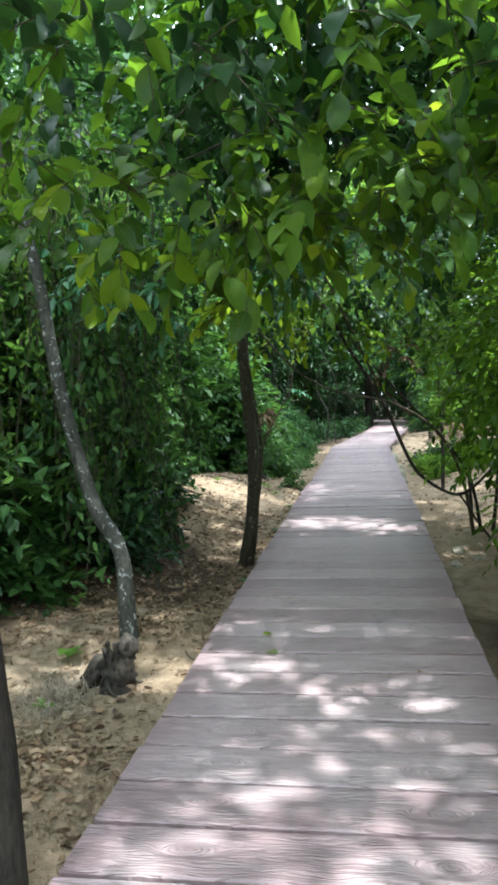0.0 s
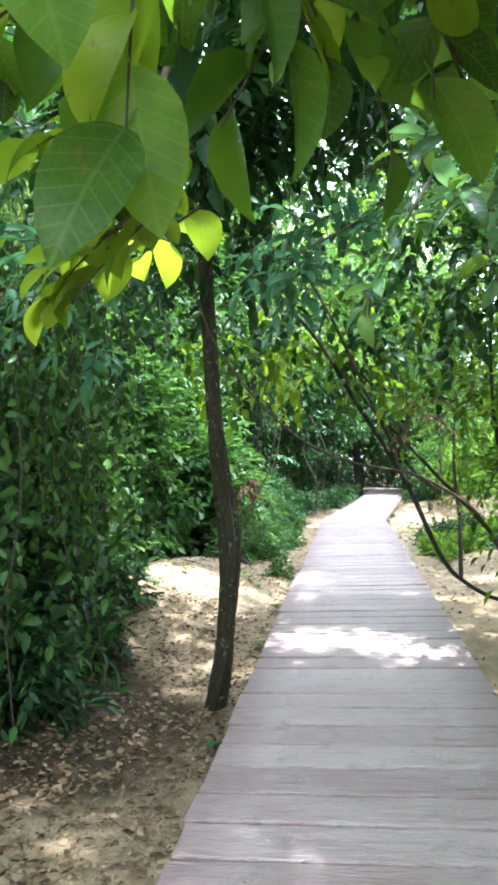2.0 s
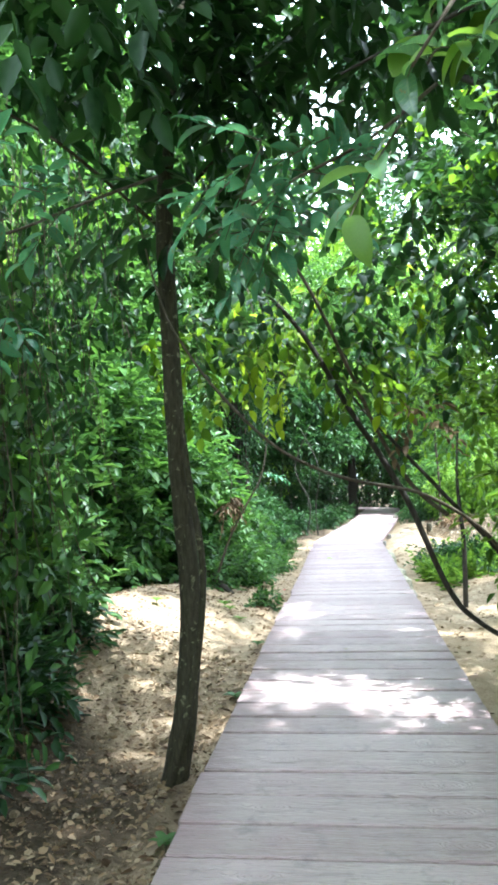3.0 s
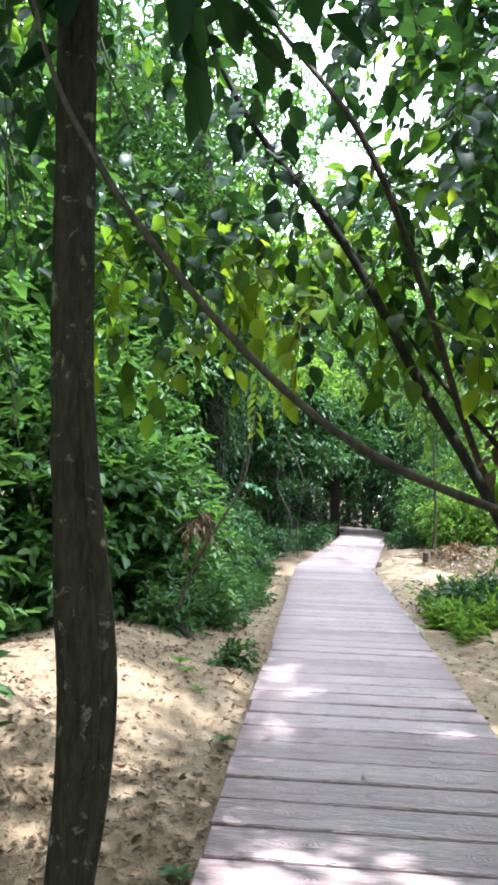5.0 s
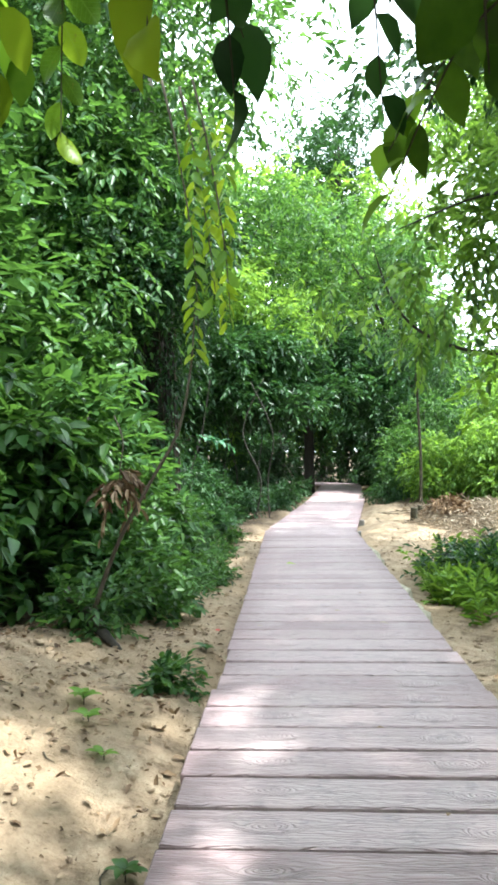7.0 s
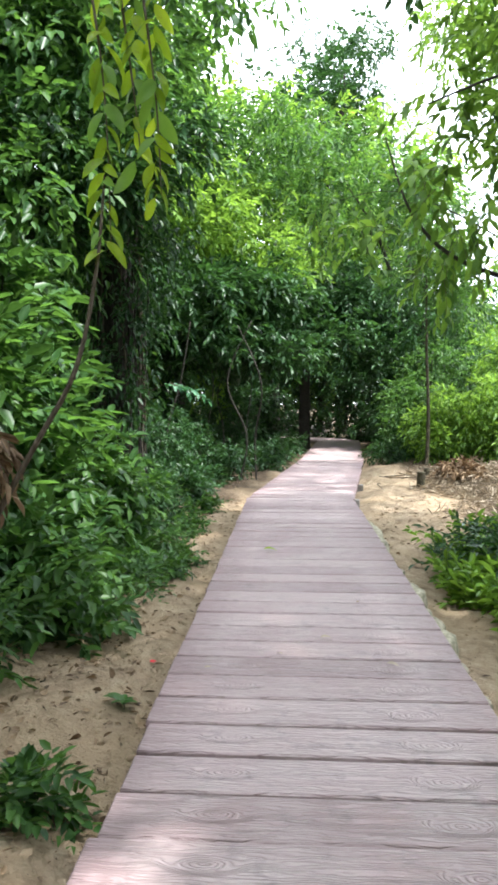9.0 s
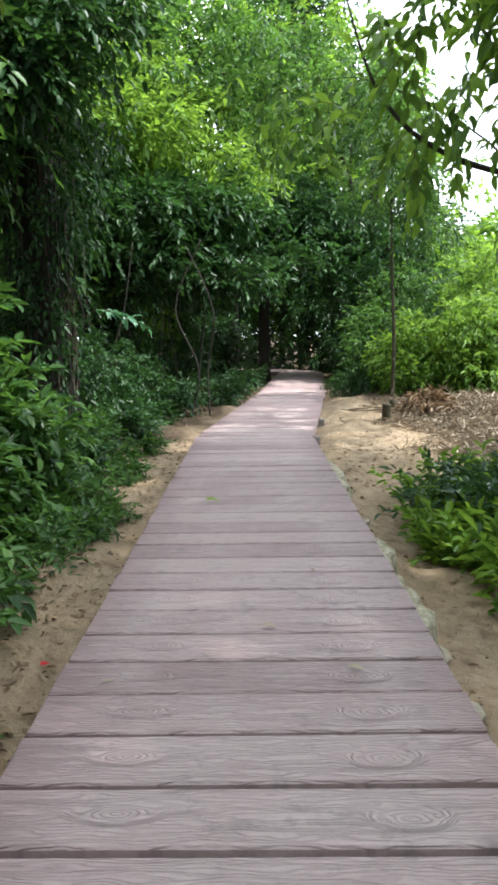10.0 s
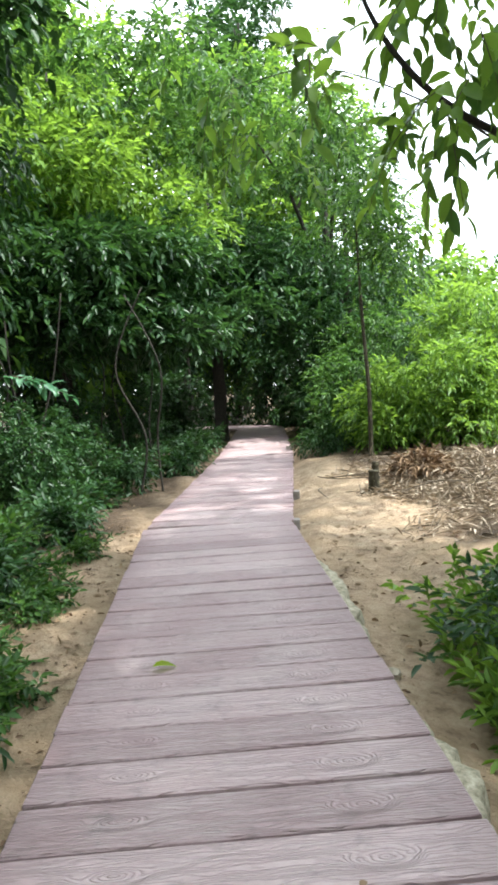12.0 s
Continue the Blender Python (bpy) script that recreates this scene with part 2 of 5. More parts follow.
CONCRETE = plain("concrete", (0.16, 0.145, 0.13), (0.34, 0.31, 0.28), 14.0)
STONE = plain("stone", (0.22, 0.19, 0.14), (0.42, 0.37, 0.28), 22.0)
MORTAR = plain("mortar", (0.12, 0.11, 0.06), (0.5, 0.45, 0.34), 26.0, 0.9, 1.0)
DEADWOOD = plain("deadwood", (0.014, 0.012, 0.01), (0.07, 0.058, 0.044), 30.0)
RED = plain("red_petal", (0.5, 0.01, 0.02), (0.7, 0.02, 0.03), 60.0, 0.5)


# ---- mesh helpers ----
rng = np.random.default_rng(7)


def unit(v):
    return v / np.maximum(np.linalg.norm(v, axis=-1, keepdims=True), 1e-9)


def mesh_of(name, verts, faces, mat, smooth=False):
    me = bpy.data.meshes.new(name)
    verts = np.asarray(verts, dtype=np.float32)
    if isinstance(faces, np.ndarray):
        n, k = faces.shape
        me.vertices.add(len(verts))
        me.vertices.foreach_set("co", verts.ravel())
        me.loops.add(n * k)
        me.loops.foreach_set("vertex_index", faces.astype(np.int32).ravel())
        me.polygons.add(n)
        me.polygons.foreach_set("loop_start", np.arange(0, n * k, k, dtype=np.int32))
        me.update(calc_edges=True)
    else:
        me.from_pydata([tuple(v) for v in verts], [], faces)
    if smooth:
        me.polygons.foreach_set("use_smooth", np.ones(len(me.polygons), dtype=bool))
    me.materials.append(mat)
    return me


def thing(name, x, y, z, label, category, group="", kind=""):
    ob = new(name)
    ob.empty_display_size = 0.1
    ob.location = (x, y, z)
    return tagged(ob, label, category, group, kind)


def part(name, me, parent, label=""):
    """Links a mesh in world coordinates under a thing (or under a part)."""
    ob = new(name, me)
    ob.parent = parent
    base = Vector(parent.location)
    if parent.parent:
        base = base + Vector(parent.parent.location)
    ob.location = -base
    if label:
        ob["label"] = label
    return ob


# stations along a blade: (along, half width, lift of the rim, lift of the midrib)
BLADE_NEAR = [(-0.16, 0.012, 0.02, 0.015), (0, 0.02, 0, 0), (0.18, 0.36, 0.09, 0.02), (0.42, 0.5, 0.1, 0.02), (0.68, 0.38, 0.02, -0.03), (0.88, 0.15, -0.09, -0.11), (1, 0.0, -0.2, -0.2)]
BLADE_FINE = [(-0.16, 0.012, 0.02, 0.015), (0, 0.02, 0, 0), (0.08, 0.2, 0.06, 0.01), (0.2, 0.38, 0.09, 0.02), (0.34, 0.48, 0.1, 0.02), (0.48, 0.5, 0.09, 0.01), (0.62, 0.47, 0.05, -0.02), (0.76, 0.38, 0.0, -0.06), (0.88, 0.24, -0.08, -0.11), (0.95, 0.11, -0.14, -0.155), (1, 0.0, -0.2, -0.2)]


def blades(stations, P, A, N, length, width):
    """Vertices and quads of many leaf blades: P base, A along, N up, per blade length and width."""
    A = unit(A)
    B = unit(np.cross(N, A))
    N = np.cross(A, B)
    k = len(stations)
    st = np.array(stations)
    tmpl = []
    for u, w, rim, mid in st:
        tmpl += [(u, -w, rim), (u, 0, mid), (u, w, rim)]
    T = np.array(tmpl)
    L = np.asarray(length).reshape(-1, 1, 1)
    Wd = np.asarray(width).reshape(-1, 1, 1)
    V = P[:, None, :] + T[None, :, 0:1] * L * A[:, None, :] + T[None, :, 1:2] * Wd * B[:, None, :] + T[None, :, 2:3] * L * N[:, None, :]
    q = []
    for i in range(k - 1):
        a, b = 3 * i, 3 * i + 3
        q += [(a, a + 1, b + 1, b), (a + 1, a + 2, b + 2, b + 1)]
    q = np.array(q)
    F = q[None] + (np.arange(len(P)) * 3 * k)[:, None, None]
    return V.reshape(-1, 3), F.reshape(-1, 4)


def mid_blades(P, A, N, length, width, droop=0.12, rim=0.09):
    A = unit(A)
    B = unit(np.cross(N, A))
    N = np.cross(A, B)
    T = np.array([(0, 0, 0), (0.28, -0.46, rim), (0.68, -0.36, rim / 3), (1, 0, -droop), (0.68, 0.36, rim / 3), (0.28, 0.46, rim)])
    L = np.asarray(length).reshape(-1, 1, 1)
    Wd = np.asarray(width).reshape(-1, 1, 1)
    V = P[:, None, :] + T[None, :, 0:1] * L * A[:, None, :] + T[None, :, 1:2] * Wd * B[:, None, :] + T[None, :, 2:3] * L * N[:, None, :]
    q = np.array([(0, 3, 2, 1), (0, 5, 4, 3)])
    F = q[None] + (np.arange(len(P)) * 6)[:, None, None]
    return V.reshape(-1, 3), F.reshape(-1, 4)


def far_blades(P, A, N, length, width):
    A = unit(A)
    B = unit(np.cross(N, A))
    N = np.cross(A, B)
    T = np.array([(0, 0, 0), (0.42, -0.5, 0.1), (1, 0, -0.08), (0.42, 0.5, 0.1)])
    L = np.asarray(length).reshape(-1, 1, 1)
    Wd = np.asarray(width).reshape(-1, 1, 1)
    V = P[:, None, :] + T[None, :, 0:1] * L * A[:, None, :] + T[None, :, 1:2] * Wd * B[:, None, :] + T[None, :, 2:3] * L * N[:, None, :]
    q = np.array([(0, 1, 2), (0, 2, 3)])
    F = q[None] + (np.arange(len(P)) * 4)[:, None, None]
    return V.reshape(-1, 3), F.reshape(-1, 3)


def twig_leaves(C, D, length, count, droop=0.35, spread=0.9):
    """Leaf bases, directions and normals along twigs that start at C and run along D."""
    n = len(C)
    D = unit(D)
    side = unit(np.cross(D, np.array([0, 0, 1.0])) + 1e-3)
    up = np.cross(side, D)
    t = (np.arange(count) + 0.6) / count
    s = np.where(np.arange(count) % 2 == 0, 1.0, -1.0)
    P = C[:, None, :] + D[:, None, :] * (t[None, :, None] * length) + np.array([0, 0, -1.0]) * (t[None, :, None] ** 2 * length * droop)
    A = D[:, None, :] * (0.5 + 0.5 * t[None, :, None]) + side[:, None, :] * (s * spread * (1.1 - 0.75 * t))[None, :, None] - np.array([0, 0, 1.0]) * droop
    A = A + rng.normal(0, 0.36, (n, count, 3))
    Nn = up[:, None, :] * 0.7 + np.array([0, 0, 0.6]) + rng.normal(0, 0.32, (n, count, 3))
    return P.reshape(-1, 3), A.reshape(-1, 3), Nn.reshape(-1, 3)


def lumpy(n, centre, radii, inner=0.5, freq=1.6, seed=0.0, low=-1.0):
    """Points in a shell of an uneven ellipsoid, and their outward directions."""
    d = unit(rng.normal(0, 1, (int(n * 1.6), 3)))
    d = d[d[:, 2] > low][:n]
    lump = (1 + 0.28 * np.sin(d[:, 0] * 3.1 * freq + seed) * np.cos(d[:, 1] * 2.7 * freq + seed * 1.7) + 0.22 * np.sin(d[:, 2] * 4.3 * freq + d[:, 0] * 2.1 + seed * 2.3))
    r = (inner + (1 - inner) * rng.random(len(d)) ** 0.6) * lump
    return np.asarray(centre) + d * r[:, None] * np.asarray(radii), d


def foliage(name, lobes, leaf, per_twig, kind, mat, parent, twig=0.3, droop=0.35, slim=0.45, label="", inner=0.5, low=-1.0, spread=0.9, tier=0.6, clear=0.0):
    """One mesh of leafy twigs filling the lobes: (x, y, z, rx, ry, rz, twigs)."""
    clumps = []
    for i, (x, y, z, rx, ry, rz, n) in enumerate(lobes):
        if min(rx, ry) < 0.75:
            clumps.append((x, y, z, rx, ry, rz, n))
            continue
        m = int(6 + 5 * rx * ry * max(0.6, rz) ** 0.7)
        m = max(4, min(m, n // 14))
        C, d = lumpy(m, (x, y, z), (rx, ry, rz), max(inner, 0.55), seed=x * 1.3 + y * 0.7 + i, low=low)
        w = rng.uniform(0.26, 0.46, len(C))
        for c, k in zip(C, w):
            clumps.append((*c, rx * k, ry * k, max(0.1, rz * k * tier), max(3, int(n * k * k / np.sum(w * w)))))
    V, F, off = [], [], 0
    for i, (x, y, z, rx, ry, rz, n) in enumerate(clumps):
        C, d = lumpy(n, (x, y, z), (rx, ry, rz), inner, seed=x * 1.3 + y * 0.7 + i, low=low)
        if clear:   # keeps the woods out of the strip along the walk
            ok = (np.abs(C[:, 0] - walk_line(C[:, 1])) > clear) | (C[:, 1] > 43) | (C[:, 2] > 8)
            C, d = C[ok], d[ok]
            if len(C) == 0:
                continue
        D = d + rng.normal(0, 0.5, d.shape) + np.array([0, 0, 0.1])
        P, A, N = twig_leaves(C, D, twig, per_twig, droop, spread)
        ln = leaf * rng.uniform(0.65, 1.25, len(P))
        v, f = far_blades(P, A, N, ln, ln * slim) if kind == "far" else mid_blades(P, A, N, ln, ln * slim, 0.24 if kind == "long" else 0.12)
        V.append(v)
        F.append(f + off)
        off += len(v)
    me = mesh_of(name, np.concatenate(V), np.concatenate(F), mat)
    return tagged(part(name, me, parent, label), kind="stuff")


def tube(points, radii, sides=10, rough=0.06, closed=True, fine=6):
    """A tapering limb along points (smoothed), with an uneven skin."""
    pts = [Vector(p) for p in points]
    path, rad = [], []
    for i in range(len(pts) - 1):
        p0, p1, p2, p3 = pts[max(i - 1, 0)], pts[i], pts[i + 1], pts[min(i + 2, len(pts) - 1)]
        for j in range(fine):
            t = j / fine
            path.append(0.5 * ((2 * p1) + (p2 - p0) * t + (2 * p0 - 5 * p1 + 4 * p2 - p3) * t * t + (3 * p1 - p0 - 3 * p2 + p3) * t ** 3))
            rad.append(radii[i] * (1 - t) + radii[i + 1] * t)
    path.append(pts[-1])
    rad.append(radii[-1])
    V, F = [], []
    ref = Vector((0.31, 0.87, 0.13)).normalized()
    for i, (p, r) in enumerate(zip(path, rad)):
        d = (path[min(i + 1, len(path) - 1)] - path[max(i - 1, 0)]).normalized()
        a = d.cross(ref).normalized()
        b = d.cross(a)
        for s in range(sides):
            w = 2 * math.pi * s / sides
            q = a * math.cos(w) + b * math.sin(w)
            k = 1 + rough * 2.0 * noise.noise((p + q * r) * (0.9 / max(r, 0.02)) * 0.5)
            V.append(p + q * (r * k))
    n = len(path)
    for i in range(n - 1):
        for s in range(sides):
            t = (s + 1) % sides
            F.append((i * sides + s, i * sides + t, (i + 1) * sides + t, (i + 1) * sides + s))
    if closed:
        F.append(tuple(range(sides - 1, -1, -1)))
        F.append(tuple(range((n - 1) * sides, n * sides)))
    return V, F


def merged(pieces):
    V, F = [], []
    for v, f in pieces:
        o = len(V)
        V += list(v)
        F += [tuple(i + o for i in q) for q in f]
    return V, F


def limb(name, points, radii, mat, parent, sides=10, label="", rough=0.06):
    v, f = tube(points, radii, sides, rough)
    return part(name, mesh_of(name, v, f, mat, True), parent, label)


# ---- ground ----
def bell(x, y, cx, cy, sx, sy):
    return np.exp(-((x - cx) / sx) ** 2 - ((y - cy) / sy) ** 2)


def height_at(x, y):
    x, y = np.asarray(x, dtype=float), np.asarray(y, dtype=float)
    h = -0.16 + 0 * x
    h = h + 0.42 * bell(x, y, -2.5, 13.2, 0.9, 2.3) + 0.2 * bell(x, y, -3.5, 10, 1.5, 3)
    h = h - 0.22 * bell(x, y, 1.5, 17.5, 0.9, 3.5) + 0.16 * bell(x, y, 3.5, 26, 1.8, 2.5) + 0.3 * bell(x, y, 4.5, 31, 2.5, 4)
    h = h - 0.12 * bell(x, y, 1.2, 9, 0.7, 3) - 0.18 * bell(x, y, -1.5, 9.0, 1.0, 1.8)
    h = h + 0.05 * np.sin(x * 2.1 + 1.3 * np.sin(y * 1.1)) * np.sin(y * 1.7 + 0.6) + 0.025 * np.sin(x * 6.3 + y * 2.2) * np.sin(y * 5.1 - x * 3.0)
    h = h + 0.012 * np.sin(x * 17 + 3 * np.sin(y * 7)) * np.sin(y * 15 + 2 * np.sin(x * 9))
    mid = walk_line(y)
    under = np.clip((np.abs(x - mid) - 0.75) / 0.3, 0, 1)
    return h * under + (1 - under) * np.minimum(h, -0.2)


def walk_line(y):
    y = np.asarray(y, dtype=float)
    return np.where(y < 22.8, 0.0, np.where(y < 31, (y - 22.8) * 0.115, 0.943 + (y - 31) * 0.082))


def axis(fine0, fine1, step, far):
    a = np.arange(fine0, fine1 + step / 2, step)
    g, out = step, []
    v = fine1
    while v < far:
        g *= 1.35
        v += g
        out.append(v)
    lo, g, v = [], step, fine0
    while v > -far:
        g *= 1.35
        v -= g
        lo.append(v)
    return np.concatenate([lo[::-1], a, out])


gx, gy = axis(-5, 6, 0.09, 600), axis(-1, 40, 0.13, 600)
GX, GY = np.meshgrid(gx, gy)
GZ = height_at(GX, GY)
nx, ny = len(gx), len(gy)
idx = np.arange(nx * ny).reshape(ny, nx)
quads = np.stack([idx[:-1, :-1], idx[:-1, 1:], idx[1:, 1:], idx[1:, :-1]], -1).reshape(-1, 4)
gme = mesh_of("ground", np.stack([GX, GY, GZ], -1).reshape(-1, 3), quads, GROUND, True)


def bare(x, y):
    """How open and sandy the ground is: 1 on the trodden strips beside the walk, 0 in the woods."""
    left = np.interp(y, [0, 6.9, 7.8, 9.2, 10.6, 12, 14.5, 16, 18, 22, 24, 28, 34], [2.2, 1.9, 0.45, 0.5, 1.5, 2.2, 2.9, 1.7, 1.15, 1.3, 0.5, 0.15, 0.05])
    right = np.interp(y, [0, 7, 8.5, 12, 16, 20, 24, 28, 30, 34], [0.1, 0.1, 1.6, 2.2, 1.8, 1.7, 1.9, 1.1, 0.5, 0.1])
    d = x - walk_line(y)
    lim = np.where(d < 0, left, right) + 0.75 + 0.25 * np.sin(y * 2.3) * np.sin(x * 3.1 + y)
    return np.clip((lim - np.abs(d)) / 0.5 + 0.5, 0, 1)


hum = gme.attributes.new("humus", "FLOAT", "POINT")
hum.data.foreach_set("value", (1 - bare(GX, GY)).astype(np.float32).ravel())
tagged(new("ground", gme), "pale sandy soil with dark humus under the trees", "ground", kind="structure")

# ---- boardwalk ----
def plank_mesh(name, half, depth, thick=0.055):
    bm = bmesh.new()
    bmesh.ops.create_cube(bm, size=1, matrix=Matrix.Diagonal((2 * half, depth, thick, 1)))
    bmesh.ops.bevel(bm, geom=list(bm.edges), offset=0.007, segments=1, affect="EDGES")
    me = bpy.data.meshes.new(name)
    bm.to_mesh(me)
    bm.free()
    me.materials.append(PLANK)
    return me


walkway = thing("boardwalk", 0, 0, 0, "low boardwalk of grey-mauve cast planks with raised wood grain", "boardwalk", kind="structure")
PITCH = 0.2975
PLANKS = [plank_mesh("plank", 0.8, PITCH - g) for g in (0.017, 0.026, 0.036)]
WIDE = [plank_mesh("plank", 0.817, PITCH - g) for g in (0.017, 0.026, 0.036)]


def lay(name, me, x, y, z, turn):
    ob = new(name, me)
    ob.parent = walkway
    ob.matrix_basis = pose(x, y, z, rng.normal(0, 0.6), rng.normal(0, 0.15), turn)
    return ob


y = 16.0 + PITCH / 2 - PITCH * 72
while y < 22.9:
    near = y < 13.9   # the first stretch is laid a little wider
    lay("plank", (WIDE if near else PLANKS)[rng.choice(3, p=(0.5, 0.35, 0.15))], rng.normal(-0.017 if near else 0, 0.006), y, -0.0275 + (0.004 if near else 0) + rng.normal(0, 0.0018), rng.normal(0, 0.12))
    y += PITCH
heading = [(22.95, 31.0), (31.0, 40.6)]
y = 23.05
while y < 40.5:
    turn = -math.degrees(math.atan(0.115 if y < 31 else 0.082))
    lay("plank", PLANKS[rng.choice(3, p=(0.5, 0.35, 0.15))], float(walk_line(y)) + rng.normal(0, 0.006), y, -0.0285 + rng.normal(0, 0.0018), turn + rng.normal(0, 0.12))
    y += PITCH
cx, cy, turn = float(walk_line(40.4)), 40.75, 12.0
for i in range(26):
    turn = min(48.0, turn + 9)
    lay("plank", PLANKS[1], cx, cy, -0.03 + rng.normal(0, 0.002), turn)
    cx -= math.sin(radians(turn)) * PITCH
    cy += math.cos(radians(turn)) * PITCH


def box_mesh(name, sx, sy, sz, mat, bevel=0.008):
    bm = bmesh.new()
    bmesh.ops.create_cube(bm, size=1, matrix=Matrix.Diagonal((sx, sy, sz, 1)))
    bmesh.ops.bevel(bm, geom=list(bm.edges), offset=bevel, segments=1, affect="EDGES")
    me = bpy.data.meshes.new(name)
    bm.to_mesh(me)
    bm.free()
    me.materials.append(mat)
    return me


BEAM = box_mesh("beam", 0.12, 4.0, 0.12, CONCRETE)
for y0 in np.arange(-3.4, 21.0, 4.01):
    for x0 in (-0.62, 0.62):
        lay("beam", BEAM, x0, y0, -0.118, 0)
for y0, y1 in heading:
    ang = math.atan((float(walk_line(y1)) - float(walk_line(y0))) / (y1 - y0))
    n = 2
    for i in range(n):
        yc = y0 + (y1 - y0) * (i + 0.5) / n
        me = box_mesh("beam", 0.12, (y1 - y0) / n - 0.02, 0.12, CONCRETE)
        for s in (-0.62, 0.62):
            lay("beam", me, float(walk_line(yc)) + s, yc, -0.12, -math.degrees(ang))
SILL = box_mesh("cross_beam", 1.5, 0.16, 0.2, CONCRETE)
for y0 in np.arange(-3, 40, 2.9):
    lay("cross_beam", SILL, float(walk_line(y0)), y0, -0.282, 0)
STUB = box_mesh("support_post", 0.13, 0.13, 0.5, CONCRETE)
lay("support_post", STUB, 0.86, 23.2, -0.31, -6)
lay("support_post", STUB, 1.13, 25.4, -0.31, -6)


# ---- trees, shrubs and plants beside the walk ----
def g(x, y, d=0.0):
    return float(height_at(x, y)) + d


def single_blades(name, spots, size, mats, parent, slim=0.6, holders=None):
    """Large leaves, each an object of its own on a few shared blades. spots: base, along, up."""
    kinds = []
    for m in mats:
        v, f = blades(BLADE_FINE, np.zeros((1, 3)), np.array([[1.0, 0, 0]]), np.array([[0, 0, 1.0]]), [1.0], [slim])
        kinds.append(mesh_of(name, v, f, VEINED.get(m, m), True))
    for i, (p, a, n) in enumerate(spots):
        a = Vector(a).normalized()
        b = Vector(n).cross(a).normalized()
        n = a.cross(b)
        s = size * rng.uniform(0.7, 1.2)
        m = Matrix((a, b, n)).transposed().to_4x4()
        ob = new(name, kinds[rng.integers(len(kinds))])
        ob.parent = holders[i] if holders else parent
        ob.matrix_basis = Matrix.Translation(Vector(p) - (Vector() if holders else Vector(parent.location))) @ m @ Matrix.Diagonal((s, s * rng.uniform(0.85, 1.1), s, 1))


def leafy_branches(parent, starts, length, count, size, mats, mat_twig, singles=0, slim=0.6, droop=0.5, rest=LEAF_BROAD):
    """Thin twigs from starts (point, direction), each with a row of large leaves; the first ones as single leaves."""
    C = np.array([s[0] for s in starts])
    D = np.array([s[1] for s in starts])
    P, A, N = twig_leaves(C, D, length, count, droop)
    twigs = []
    for c, d in zip(C, unit(D)):
        q = [c + d * length * t + np.array([0, 0, -1.0]) * t * t * length * droop for t in (0, 0.35, 0.7, 1.0)]
        v, f = tube([tuple(x) for x in q], [0.003, 0.0026, 0.002, 0.0012], 4, 0.0, False, 2)
        twigs.append(part("twig", mesh_of("twig", v, f, mat_twig, True), parent))
    k = min(singles, len(P))
    if k:
        single_blades("leaf", list(zip(P[:k].tolist(), A[:k].tolist(), N[:k].tolist())), size, mats, parent, slim, [twigs[i // count] for i in range(k)])
    if len(P) > k:
        ln = size * rng.uniform(0.65, 1.2, len(P) - k)
        v, f = blades(BLADE_NEAR, P[k:], A[k:], N[k:], ln, ln * slim)
        tagged(part("leaves", mesh_of("leaves", v, f, rest, True), parent), kind="stuff")


def scatter(n, lo, hi, aim=(0, 0, -0.3), wild=0.6):
    p = rng.uniform(lo, hi, (n, 3))
    d = np.asarray(aim) + rng.normal(0, wild, (n, 3))
    return list(zip(p, d))


# slender straight tree close beside the walk
t1 = thing("tree", -1.07, 9.2, g(-1.07, 9.2), "slender tree with mottled grey-brown bark beside the boardwalk", "tree")
limb("trunk", [(-1.19, 9.2, -0.55), (-1.14, 9.2, -0.3), (-1.04, 9.18, 0.25), (-1.0, 9.15, 0.85), (-1.035, 9.12, 1.5), (-1.06, 9.1, 2.25), (-1.065, 9.1, 3.4), (-0.92, 9.2, 5.0), (-0.95, 9.2, 6.5)], [0.11, 0.085, 0.068, 0.064, 0.06, 0.057, 0.052, 0.04, 0.02], BARK, t1, 14)
limb("stem", [(-1.2, 9.14, -0.45), (-1.05, 9.08, 0.05), (-0.95, 9.08, 0.5), (-0.9, 9.06, 1.0), (-0.965, 9.07, 1.5), (-1.03, 9.09, 2.1), (-1.06, 9.12, 3.0)], [0.035, 0.028, 0.024, 0.022, 0.022, 0.02, 0.012], BARK, t1, 8)
limb("branch", [(-1.0, 9.2, 3.3), (-0.5, 9.5, 3.9), (0.1, 9.9, 4.2), (0.6, 10.0, 4.7)], [0.013, 0.01, 0.007, 0.004], BARK, t1, 7)
limb("branch", [(-1.0, 9.2, 3.0), (-1.6, 8.7, 3.5), (-2.0, 8.4, 3.7), (-2.5, 8.2, 4.3)], [0.013, 0.01, 0.007, 0.004], BARK, t1, 7)
foliage("crown", [(-1.0, 9.0, 5.0, 1.8, 1.6, 1.1, 120), (-2.2, 8.3, 4.4, 1.0, 1.0, 0.7, 35), (0.5, 8.6, 5.0, 1.8, 1.4, 0.9, 300), (-0.4, 7.8, 3.9, 1.4, 0.9, 0.5, 110), (-1.1, 8.7, 3.8, 0.9, 0.8, 0.7, 190), (-2.6, 10.4, 5.4, 1.4, 1.4, 0.9, 25)], 0.16, 8, "mid", LEAF_DARK, t1, 0.4, 0.4, 0.5)

